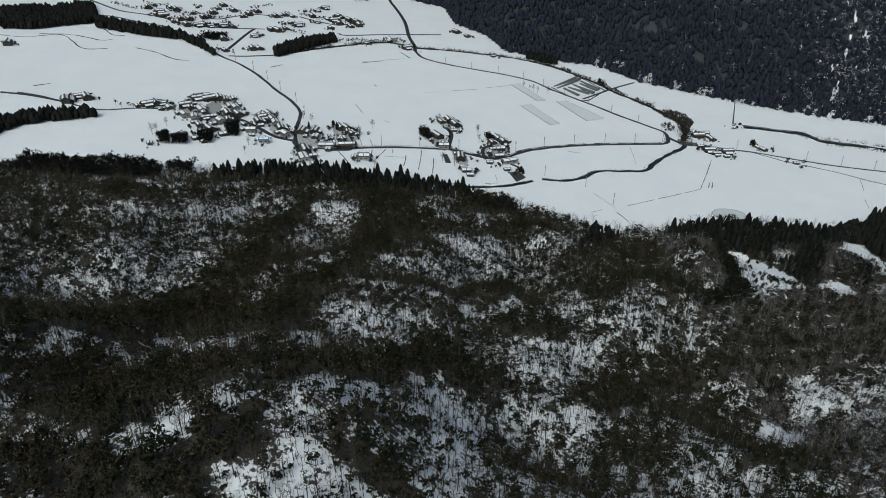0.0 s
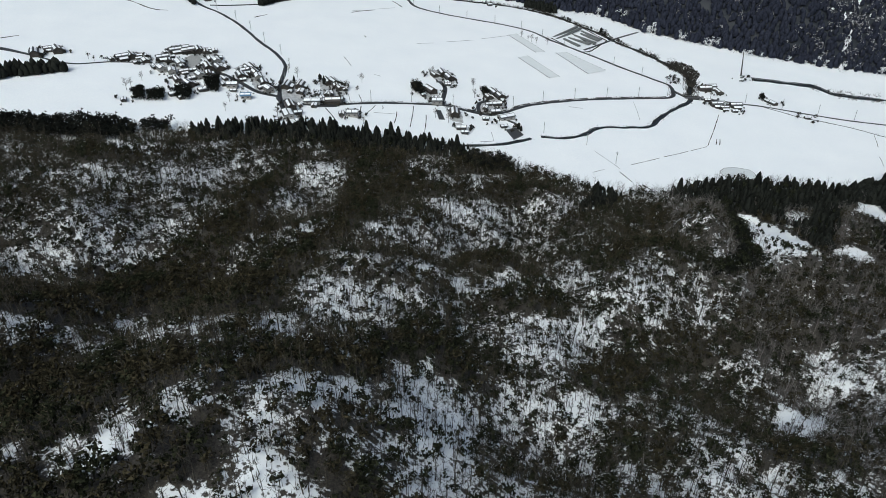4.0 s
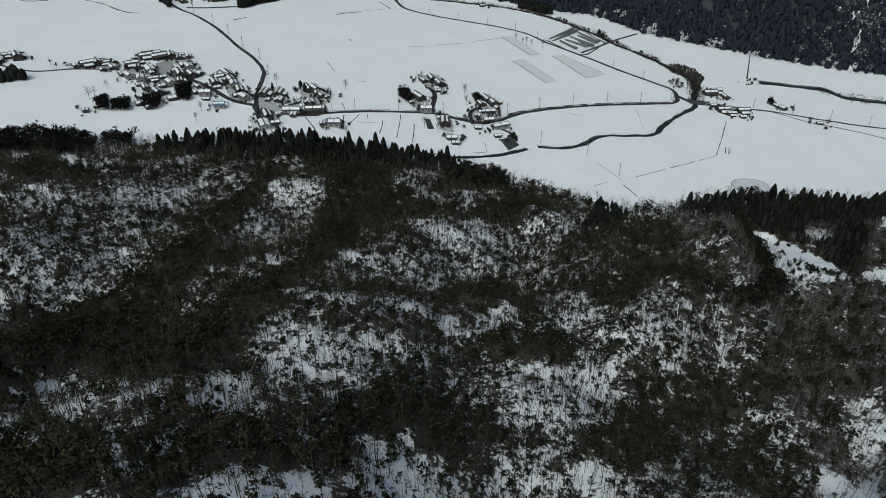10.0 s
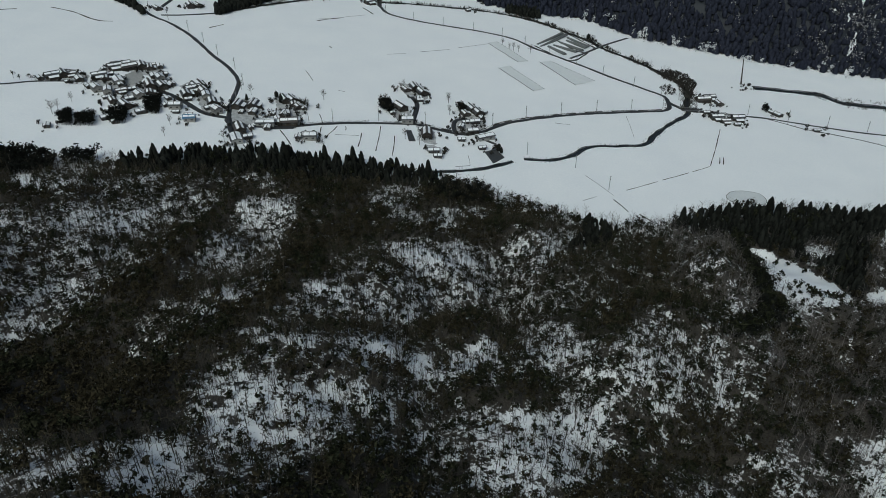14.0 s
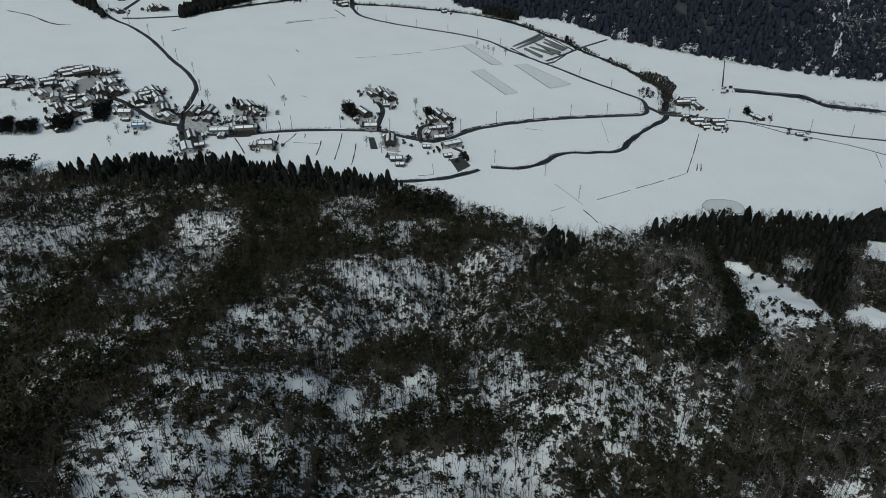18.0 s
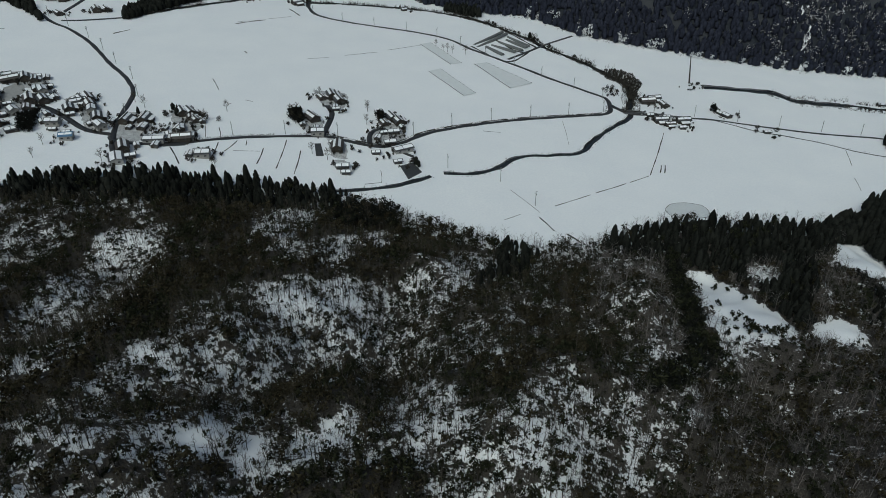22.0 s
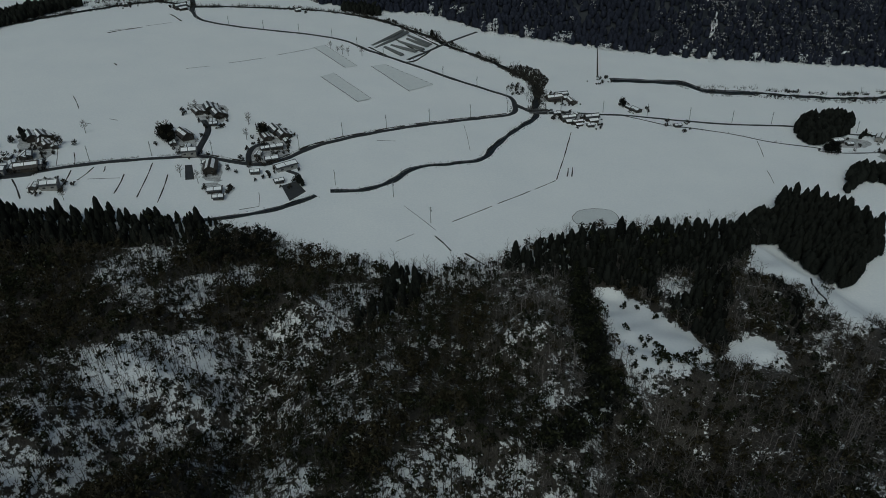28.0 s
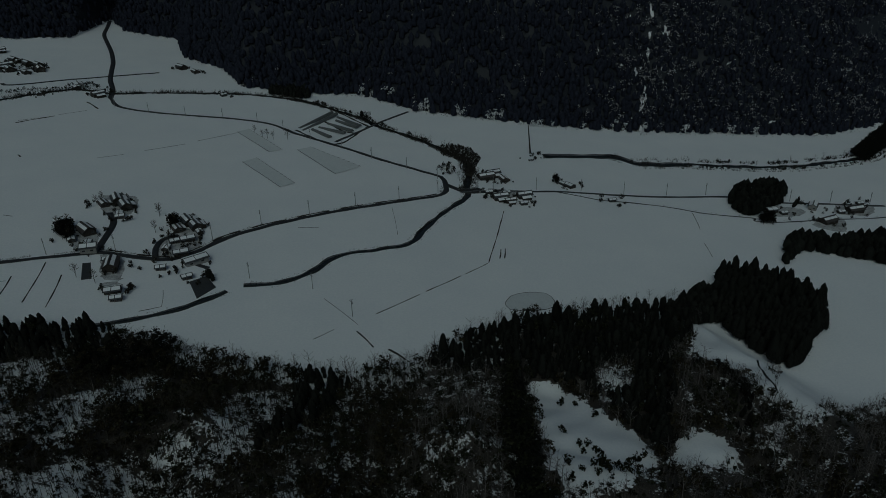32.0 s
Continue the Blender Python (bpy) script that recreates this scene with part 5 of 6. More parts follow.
def window_part(house, at, wide, high, side):
    """A window on a wall; side: the wall's outward turn about z."""
    turn = Matrix.Translation(at) @ Matrix.Rotation(side, 4, "Z")
    bm = bmesh.new()
    for w, h, x, z in ((wide, 0.12, 0, high / 2), (wide, 0.12, 0, -high / 2), (0.12, high, -wide / 2, 0), (0.12, high, wide / 2, 0), (0.08, high, 0, 0)):
        block(bm, (w, 0.14, h), (x, 0, z))
    bm.transform(turn)
    win = part("window", bm, FRAME, house)
    bm = bmesh.new()
    block(bm, (wide - 0.1, 0.05, high - 0.1))
    bm.transform(turn)
    part("pane", bm, GLASS, win)


def make_house(wide, long, wall_h, rise, wall, roof, snow, wing=0.0, label="", category="house"):
    """A gabled house round the origin, ridge along y: walls, roof slopes, ridge cap, snow, windows, door, a lower wing."""
    house = new("house" if category == "house" else category)
    hw, hl = wide / 2, long / 2
    bm = bmesh.new()
    prism(bm, [(-hw, -0.8), (hw, -0.8), (hw, wall_h), (0, wall_h + rise - 0.05), (-hw, wall_h)], -hl, hl)
    part("wall", bm, wall, house)
    over, th = 0.8, 0.22
    slope = rise / hw
    for s in (-1, 1):
        bm = bmesh.new()
        e = hw + over
        prism(bm, [(s * 0.02, wall_h + rise), (s * 0.02, wall_h + rise + th), (s * e, wall_h - slope * over + th), (s * e, wall_h - slope * over)][::s], -hl - over, hl + over)
        part("roof_slope", bm, roof, house)
        if snow:
            bm = bmesh.new()
            a, b = (0.11, 0.74) if snow > 1 else (0.2, 0.58)
            x0, x1 = e * a, e * b
            z0, z1 = wall_h + rise - slope * x0 + th, wall_h + rise - slope * x1 + th
            cuts = [-hl - over * 0.5, -hl * 0.1 * s, hl + over * 0.5]
            for y0, y1 in zip(cuts[:-1], cuts[1:]):
                prism(bm, [(s * x0, z0 + 0.02), (s * x0, z0 + 0.25), (s * x1, z1 + 0.3), (s * (x1 + 0.1), z1 + 0.04)][::s], y0 + 0.25, y1 - 0.25)
            part("roof_snow", bm, SNOW, house, "white snow lying on the roof slope")
    bm = bmesh.new()
    block(bm, (0.5, long + 2 * over, 0.3), (0, 0, wall_h + rise + th), bevel=0.06)
    part("ridge_cap", bm, roof, house)
    z = wall_h * 0.5
    for y in (-hl * 0.55, hl * 0.45):
        window_part(house, (-hw, y, z), 1.8, 1.3, math.pi / 2)
        window_part(house, (hw, y, z), 1.8, 1.3, math.pi / 2)
    window_part(house, (hw * 0.4, -hl, z), 1.6, 1.2, 0)
    bm = bmesh.new()
    block(bm, (1.6, 0.12, 2.0), (-hw * 0.4, -hl, 1.0), bevel=0.03)
    part("door", bm, TIMBER, house, "dark wooden entrance door")
    if wing:
        bm = bmesh.new()
        prism(bm, [(hw - 0.02, -0.8), (hw + wing, -0.8), (hw + wing, wall_h * 0.55), (hw - 0.02, wall_h * 0.8)], -hl * 0.6, hl * 0.7)
        part("wing", bm, wall, house)
        bm = bmesh.new()
        prism(bm, [(hw, wall_h * 0.8 + 0.02), (hw, wall_h * 0.8 + 0.22), (hw + wing + 0.6, wall_h * 0.5 + 0.2), (hw + wing + 0.6, wall_h * 0.5)], -hl * 0.6 - 0.5, hl * 0.7 + 0.5)
        part("wing_roof", bm, roof, house)
        bm = bmesh.new()
        prism(bm, [(hw + 0.15, wall_h * 0.8 + 0.2), (hw + 0.15, wall_h * 0.8 + 0.46), (hw + wing + 0.4, wall_h * 0.5 + 0.5), (hw + wing + 0.5, wall_h * 0.5 + 0.22)], -hl * 0.6 - 0.3, hl * 0.7 + 0.3)
        part("wing_snow", bm, SNOW, house, "snow on the lower wing roof")
    return tagged(house, label, category, "houses of the valley")


HOUSES = [
    make_house(7.5, 12, 4.6, 2.6, TIMBER, TILE_ROOF, 1, 3.0, "dark timber farmhouse with half snow-covered tile roof"),
    make_house(7, 10, 5.2, 2.2, PLASTER, TILE_ROOF, 2, 0, "pale plaster house with snow-covered dark roof"),
    make_house(6, 9, 3.2, 1.8, BROWN_WALL, RUST_ROOF, 1, 2.5, "brown boarded house with rusty snow-patched roof"),
    make_house(8.5, 14, 4.2, 3.2, TIMBER, RUST_ROOF, 1, 0, "large dark farmhouse with steep snow-patched roof"),
    make_house(6.5, 9, 3.0, 1.5, TIMBER, TILE_ROOF, 2, 0, "low dark house under a snow-covered roof"),
    make_house(4.5, 6, 2.5, 1.1, BROWN_WALL, TILE_ROOF, 2, 0, "small snow-capped wooden shed beside a house", "shed"),
    make_house(9, 15, 3.8, 1.6, CONCRETE, TILE_ROOF, 2, 0, "grey barn with broad snow-covered roof", "barn"),
    make_house(6.5, 9, 4.6, 2.0, PLASTER, BLUE_ROOF, 1, 0, "pale house with blue sheet roof half snowed over"),
]
PLACED = set()


def settle(ob, k, x, y, turn, size=1.0):
    m = Matrix.Translation(on(x, y, 0.1)) @ Matrix.Rotation(radians(turn), 4, "Z")
    if k in PLACED:
        ob = copy_thing(ob, m)
    PLACED.add(k)
    ob.matrix_basis = m @ Matrix.Diagonal((size, size, size * 0.82, 1))
    return ob


# x, y, turn, which house
FARMS = ([
    (-33, 579, 35, 3), (-25, 553, -85, 1), (-9, 533, 5, 3), (-2, 505, -85, 4), (17, 530, -85, 5), (23, 591, 25, 0), (28, 585, 25, 0), (26, 567, -75, 4), (25, 548, -78, 4),
    (16, 554, -10, 5), (18, 581, 25, 2), (19, 564, -70, 5), (32, 519, -70, 5), (-19, 601, -80, 5), (-38, 567, 20, 5), (34, 538, -60, 6), (-26, 627, 20, 0),
    (-19, 617, 25, 0), (-20, 605, 10, 5), (-33, 621, 30, 2), (-122, 568, 30, 0),
] + [
    (-114, 562, 20, 2), (-105, 557, 30, 5), (-108, 529, -80, 6), (-115, 542, 20, 4), (-90, 505, -85, 1),
])
EAST_HOUSES = [
    (233, 677, -80, 3), (240, 684, -80, 0), (246, 673, 10, 2), (234, 634, -82, 0), (240, 629, -82, 2), (253, 638, -82, 0), (249, 625, -82, 5), (228, 646, -85, 5),
    (241, 645, -85, 5), (292, 666, 25, 5), (296, 661, 25, 4), (319, 631, -85, 5),    (439, 612, -85, 4), (446, 607, -85, 5), (478, 618, -40, 1), (472, 591, -75, 3), (510, 612, -85, 3), (526, 627, -85, 5),
    (496, 609, -85, 5),
]
VILLAGE_A = ([
    (-301, 565, -50, 0), (-296, 571, 38, 0), (-291, 573, -55, 2), (-281, 566, 38, 4), (-261, 478, 25, 5), (-270, 576, -55, 0), (-264, 573, 25, 2), (-267, 598, -55, 0),
    (-263, 605, -55, 0), (-257, 601, -50, 3), (-249, 607, 30, 0), (-242, 606, 25, 2), (-260, 549, 42, 1), (-250, 546, 25, 1), (-253, 571, 35, 6), (-242, 551, -55, 2),
    (-232, 589, 30, 4), (-225, 584, 35, 1), (-227, 568, 30, 3), (-218, 569, 38, 0), (-226, 545, 42, 1),
] + [
    (-222, 554, 25, 2), (-240, 531, 35, 2), (-228, 524, 42, 0), (-231, 501, -50, 4), (-229, 513, 30, 2), (-214, 518, -50, 4), (-202, 534, 35, 5),
])
VILLAGE_B = ([
    (-194, 532, -85, 1), (-177, 513, -80, 7), (-195, 557, 30, 0), (-194, 569, -55, 0), (-191, 578, 35, 3), (-205, 547, 42, 5), (-193, 573, 38, 0), (-186, 568, 35, 3),
    (-180, 558, 25, 1), (-172, 547, 25, 0), (-164, 533, 42, 1), (-153, 547, 0, 0), (-142, 551, 0, 0), (-139, 539, 0, 4), (-139, 505, 25, 3), (-137, 489, 25, 6),
    (-126, 479, 35, 5), (-125, 521, -85, 6), (-116, 541, -5, 4), (-109, 526, -80, 3), (-117, 569, 35, 0),
] + [
    (-110, 558, 35, 2), (-119, 531, 25, 5), (-89, 504, -85, 1), (-114, 474, 25, 5),
])
TOWN = ([
    (-465, 941, 30, 0), (-465, 959, 35, 2), (-441, 924, -50, 0), (-428, 905, -50, 3), (-440, 909, 42, 2), (-440, 958, 35, 4), (-429, 949, 35, 0), (-418, 899, 30, 5),
    (-405, 881, 25, 2), (-402, 898, 30, 0), (-393, 904, 35, 3), (-402, 941, 25, 2), (-411, 982, 35, 5), (-381, 923, 35, 0), (-379, 936, 25, 2), (-380, 956, 35, 0),
    (-384, 987, 38, 2), (-384, 1010, 38, 0), (-365, 884, 35, 3), (-356, 882, -50, 2), (-353, 898, -55, 4),
] + [
    (-342, 890, -55, 0), (-344, 915, 35, 5), (-331, 893, 35, 2), (-370, 877, -55, 0), (-384, 872, 35, 3), (-341, 833, 42, 2), (-330, 826, 38, 5), (-320, 825, 30, 0),
    (-349, 828, 38, 2), (-361, 985, 42, 0), (-338, 958, 35, 2), (-330, 997, 35, 0), (-335, 976, 38, 3), (-290, 1001, 30, 2), (-278, 996, 38, 4), (-299, 982, 38, 0),
    (-271, 1044, 25, 5), (-256, 1053, -50, 2), (-248, 1077, -50, 0), (-253, 1012, 30, 3), (-239, 979, -50, 2),
] + [
    (-229, 1006, -55, 5), (-219, 1000, -55, 0), (-214, 1028, 38, 2), (-208, 986, 30, 0), (-190, 977, 38, 2), (-188, 1010, 38, 0), (-180, 991, 25, 3), (-214, 955, 38, 2),
    (-270, 956, 42, 4), (-257, 945, -55, 0), (-277, 948, 38, 5), (-267, 917, 35, 2), (-282, 901, 42, 0), (-274, 902, 42, 3), (-292, 860, -55, 2), (-285, 871, 35, 5),
    (-275, 798, 30, 0), (-269, 804, 38, 2), (-369, 549, 30, 0), (-365, 565, -55, 2), (-357, 563, 38, 0),
] + [
    (-513, 698, 25, 3), (-301, 776, 42, 2), (-126, 920, 30, 4), (-100, 894, -50, 0), (-152, 892, 25, 5), (-219, 1032, 42, 0), (-200, 1016, 38, 0), (-188, 1008, 42, 2),
    (-217, 1003, -50, 3), (-127, 930, 25, 6), (-99, 902, 30, 5), (-43, 1024, 42, 0), (-26, 1008, 30, 2), (14, 909, -55, 5),
])
for some, size in ((FARMS, 0.86), (EAST_HOUSES, 0.86), (VILLAGE_A, 0.86), (VILLAGE_B, 0.86), (TOWN, 0.95)):
    for hx, hy, turn, k in some:
        settle(HOUSES[k], k, hx, hy, turn, size)

random.seed(12)
for n, (hx, hy, turn, k) in enumerate(VILLAGE_A + VILLAGE_B + FARMS[:8]):
    a_ = radians(turn) + random.choice((0.3, 1.9, 3.4, 4.7))
    sx, sy = hx + 8.6 * math.cos(a_), hy + 8.6 * math.sin(a_)
    if k != 5 and all(math.hypot(sx - o[0], sy - o[1]) > 6.5 for o in VILLAGE_A + VILLAGE_B + FARMS):
        settle(HOUSES[5], 5, sx, sy, turn + random.choice((0, 90)), random.uniform(0.7, 1.0))


def patch_of_ground(name, outline, mat, lift, label, category, thick=0.2, ragged=0.6):
    """A flat-topped sheet laid on the ground inside an outline, with worn edges."""
    r = random.Random(len(outline) + int(outline[0][0]))
    pts = smooth_line(outline + outline[:1], 3.0)[:-1] if ragged else np.array(outline, float)
    pts = [(px + r.uniform(-ragged, ragged), py + r.uniform(-ragged, ragged)) for px, py in pts]
    bm = bmesh.new()
    top = [bm.verts.new(on(px, py, lift)) for px, py in pts]
    low = [bm.verts.new(on(px, py, lift - thick)) for px, py in pts]
    bm.faces.new(top)
    for i in range(len(top)):
        bm.faces.new((top[i], low[i], low[(i + 1) % len(top)], top[(i + 1) % len(top)]))
    bmesh.ops.triangulate(bm, faces=[f for f in bm.faces if len(f.verts) > 4])
    return tagged(part(name, bm, mat, None), label, category, kind="structure")


YARDS = ([
    [(-44, 590), (-30, 585), (-21, 553), (-32, 555), (-40, 571)], [(-18, 548), (-7, 548), (-1, 520), (-11, 521)],
    [(11, 560), (14, 574), (30, 582), (34, 547), (24, 542), (13, 544)], [(-9, 515), (-1, 515), (1, 505), (-7, 505)], [(226, 684), (238, 688), (236, 672), (224, 674)],
    [(230, 655), (252, 650), (246, 636), (230, 644)], [(289, 676), (300, 667), (298, 662), (288, 669)], [(-307, 563), (-310, 577), (-296, 588), (-277, 575), (-282, 565)],
] + [
    [(-270, 552), (-278, 612), (-244, 620), (-215, 577), (-221, 556), (-238, 545), (-254, 548)], [(-207, 576), (-202, 588), (-187, 568), (-189, 555)],
    [(-191, 567), (-188, 578), (-164, 544), (-167, 529), (-178, 539)], [(-161, 561), (-143, 567), (-133, 532), (-143, 500), (-150, 518)],
    [(-127, 571), (-107, 568), (-104, 527), (-115, 523)], [(440, 624), (468, 617), (457, 604), (429, 605)], [(469, 600), (489, 600), (475, 575), (457, 585)],
    [(503, 625), (536, 626), (519, 606), (492, 608)], [(-40, 637), (-16, 635), (-14, 608), (-29, 607)],
] + [
    [(-133, 578), (-109, 571), (-106, 527), (-115, 530)],
])
for k, outline in enumerate(YARDS):
    patch_of_ground("yard_%d" % (k + 1), outline, YARD, 0.10, "dark wet trodden yard between houses", "yard", ragged=0.9)
patch_of_ground("village_yard", [(-255, 588), (-248, 599), (-238, 582), (-242, 565), (-248, 570)], CONCRETE, 0.13, "grey cleared yard in the village", "yard", ragged=0.2)
patch_of_ground("tarpaulin_plot", [(-25, 538), (-21, 539), (-16, 520), (-21, 519)], TARP, 0.13, "dark covered plot beside a farm", "plot", ragged=0)
patch_of_ground("tarpaulin_roof", [(34, 514), (42, 520), (48, 508), (40, 496)], TARP, 0.6, "dark covered plot below the houses", "plot", 0.8, 0)
patch_of_ground("pond", [(200, 485), (206, 493), (216, 496), (226, 494), (228, 486), (225, 479), (214, 476), (201, 478)], ICE, 0.12, "frozen grey pond at the wood's edge", "pond", ragged=0.1)

POND_RIM = [(200, 485), (206, 493), (216, 496), (226, 494), (228, 486), (225, 479), (214, 476), (201, 478)]
strip("pond_rim", POND_RIM + POND_RIM[:1], 0.3, SCRUB, 0.16, "dark rim of the frozen pond", "bank", 0.6)

# ---- netted plots and greenhouses ----
for k, outline in enumerate(([(47, 708), (57, 718), (87, 663), (77, 655)], [(88, 740), (99, 748), (137, 701), (117, 683)], [(37, 786), (46, 795), (76, 740), (66, 734)])):
    plot = new("netted_plot")
    plot.location = on(*outline[0])
    inv = Matrix.Translation(-plot.location)
    bm = bmesh.new()
    c = [Vector(p) for p in outline]
    n = 10
    grid = [[on(*(c[0].lerp(c[1], i / 3).lerp(c[3].lerp(c[2], i / 3), j / n)), 0.55 + 0.08 * math.sin(2.1 * i + 1.3 * j)) for i in range(4)] for j in range(n + 1)]
    vs = [[bm.verts.new(p) for p in row] for row in grid]
    for j in range(n):
        for i in range(3):
            bm.faces.new((vs[j][i], vs[j][i + 1], vs[j + 1][i + 1], vs[j + 1][i]))
    bm.transform(inv)
    net = part("netting", bm, NET, plot)
    net.modifiers.new("thickness", "SOLIDIFY").thickness = 0.05
    for j in range(0, n + 1):
        for i in (0, 3):
            bm = bmesh.new()
            block(bm, (0.12, 0.12, 1.2), grid[j][i] - Vector((0, 0, 0.3)))
            bm.transform(inv)
            part("stake", bm, STEEL, plot)
    for i in (0, 3):
        bm = bmesh.new()
        for j in range(n):
            a, b = grid[j][i], grid[j + 1][i]
            block(bm, (0.35, (b - a).length, 0.2), (a + b) / 2, math.atan2(-(b - a).x, (b - a).y))
        bm.transform(inv)
        part("edge_rail", bm, STEEL, plot)
    tagged(plot, "long plot under grey snow-laden netting", "plot", "netted plots in the field")


def greenhouse(x, y, turn, long, wide=3.8, high=2.2):
    g = new("greenhouse")
    bm = bmesh.new()
    n = 8
    arc = [(wide / 2 * math.cos(math.pi * i / n), high * math.sin(math.pi * i / n)) for i in range(n + 1)]
    prism(bm, arc, -long / 2, long / 2)
    part("cover", bm, FILM, g, "milky film cover dusted with snow")
    for j in range(int(long / 6) + 1):
        bm = bmesh.new()
        prism(bm, [(x * 1.02, z * 1.02) for x, z in arc], -long / 2 + 6 * j - 0.12, -long / 2 + 6 * j + 0.12)
        part("hoop", bm, STEEL, g)
    bm = bmesh.new()
    block(bm, (1.2, 0.1, 1.9), (0, -long / 2 - 0.02, 0.95), bevel=0.03)
    part("door", bm, STEEL, g)
    g.matrix_basis = Matrix.Translation(on(x, y)) @ Matrix.Rotation(radians(turn), 4, "Z")
    return tagged(g, "long tunnel greenhouse with dull grey film", "greenhouse", "greenhouses by the road")


for a, b in (((89, 803), (120, 851)), ((92, 796), (124, 846)), ((125, 840), (144, 809)), ((123, 829), (141, 804)), ((115, 819), (136, 792)), ((107, 806), (129, 785)), ((101, 798), (116, 773))):
    greenhouse((a[0] + b[0]) / 2, (a[1] + b[1]) / 2, math.degrees(math.atan2(a[0] - b[0], b[1] - a[1])), math.dist(a, b))
for k, pts in enumerate(([(86, 797), (97, 780), (121, 758), (143, 795), (152, 813)], [(126, 858), (152, 813)], [(112, 826), (128, 797), (140, 790)])):
    strip("greenhouse_track_%d" % (k + 1), pts, 2.2, SCRUB, 0.09, "dark worn track round the greenhouses", "track", 0.6)

# ---- poles, mast, bridge ----
def utility_pole(x, y, turn, high=10.0):
    p = new("utility_pole")
    bm = bmesh.new()
    bmesh.ops.create_cone(bm, cap_ends=True, segments=8, radius1=0.24, radius2=0.15, depth=high + 0.6, matrix=Matrix.Translation((0, 0, high / 2 - 0.3)))
    part("post", bm, CONCRETE, p)
    for z, w in ((high - 0.5, 2.0), (high - 1.4, 1.6)):
        bm = bmesh.new()
        block(bm, (w, 0.12, 0.14), (0, 0.2, z))
        part("crossarm", bm, STEEL, p)
    bm = bmesh.new()
    bmesh.ops.create_cone(bm, cap_ends=True, segments=8, radius1=0.28, radius2=0.28, depth=0.9, matrix=Matrix.Translation((0.45, 0, high - 2.4)))
    part("transformer", bm, STEEL, p)
    p.matrix_basis = Matrix.Translation(on(x, y)) @ Matrix.Rotation(turn, 4, "Z")
    return tagged(p, "grey concrete utility pole beside the road", "pole", "utility poles")


def poles_along(line, first, gap, off, last=None):
    c = smooth_line(line, 1.0)
    run = np.r_[0, np.cumsum(np.linalg.norm(np.diff(c, axis=0), axis=1))]
    for s in np.arange(first, last or run[-1], gap):
        i = min(int(np.searchsorted(run, s)), len(c) - 2)
        d = (c[i + 1] - c[i]) / np.linalg.norm(c[i + 1] - c[i])
        utility_pole(c[i][0] - off * d[1], c[i][1] + off * d[0], math.atan2(d[1], d[0]) + math.pi / 2)


poles_along(MAIN_ROAD, 12, 34, 4.0)
poles_along(EAST_ROAD, 20, 34, 4.0)
poles_along([(60, 520), (105, 500), (120, 470)], 5, 36, 0)
poles_along(VILLAGE_ROAD, 30, 38, -4.0)
mast = new("radio_mast")
for z, r, h in ((0, 0.75, 9), (9, 0.6, 9), (18, 0.45, 8)):
    bm = bmesh.new()
    bmesh.ops.create_cone(bm, cap_ends=True, segments=10, radius1=r, radius2=r * 0.85, depth=h, matrix=Matrix.Translation((0, 0, z + h / 2 - 0.2)))
    part("section", bm, TIMBER, mast)
bm = bmesh.new()
block(bm, (2.4, 2.4, 0.8), (0, 0, 0.2), bevel=0.1)
part("footing", bm, CONCRETE, mast)
mast.matrix_basis = Matrix.Translation(on(287, 741)) @ Matrix.Rotation(radians(-6), 4, "Y")
tagged(mast, "tall dark slender mast in the snow field", "mast")

bridge = new("bridge")
bm = bmesh.new()
block(bm, (16, 6.5, 0.7), (0, 0, 0.35), bevel=0.08)
part("deck", bm, ASPHALT, bridge)
for s in (-1, 1):
    bm = bmesh.new()
    block(bm, (16, 0.2, 0.16), (0, s * 3.1, 1.5))
    block(bm, (16, 0.16, 0.12), (0, s * 3.1, 1.05))
    rail = part("railing", bm, STEEL, bridge)
    for k in range(7):
        bm = bmesh.new()
        block(bm, (0.16, 0.2, 1.0), (-7.5 + 2.5 * k, s * 3.1, 1.05))
        part("baluster", bm, STEEL, rail)
    bm = bmesh.new()
    block(bm, (1.2, 7.5, 1.6), (s * 7.4, 0, -0.2), bevel=0.1)
    part("abutment", bm, CONCRETE, bridge)
bridge.matrix_basis = Matrix.Translation(on(214, 650)) @ Matrix.Rotation(radians(4), 4, "Z")
tagged(bridge, "short road bridge with steel railings over the creek", "bridge")

# ---- single trees, groves, hedges and bank scrub ----
def ring(points, shapes, lo, hi):
    p = placed(np.array([q[0] for q in points], float), np.array([q[1] for q in points], float), lo, hi)
    p[:, 5] = np.arange(len(p)) % 30
    return p


VILLAGE_TREES = [(-187, 502), (-266, 523), (-268, 548), (-268, 499), (-268, 507), (-184, 483), (-78, 491), (-103, 561), (-160, 583), (-150, 574), (-144, 485), (-49, 582), (-46, 574), (-46, 590), (-40, 571), (4, 603), (-24, 522), (-13, 515), (15, 591), (14, 582), (6, 578), (52, 784), (59, 772), (63, 771), (68, 768), (80, 768), (4, 605), (-35, 627), (-37, 621), (-94, 580), (-104, 557)]
plant([bare_shape(90 + k, 9, 12, 8) for k in range(3)], [BARK, TWIG], ["trunk", "crown"], "village_tree", ring(VILLAGE_TREES, BARE, 0.75, 1.1), "leafless garden tree standing in snow", "garden trees")
BUSHES = [(200, 389), (204, 384), (208, 373), (190, 358), (193, 349), (196, 348), (193, 345), (197, 343), (184, 335), (182, 326), (195, 333), (196, 328), (185, 322), (197, 334), (192, 332), (196, 337), (195, 330), (191, 327), (199, 327), (202, 328), (209, 337), (214, 340), (187, 330), (204, 331)]
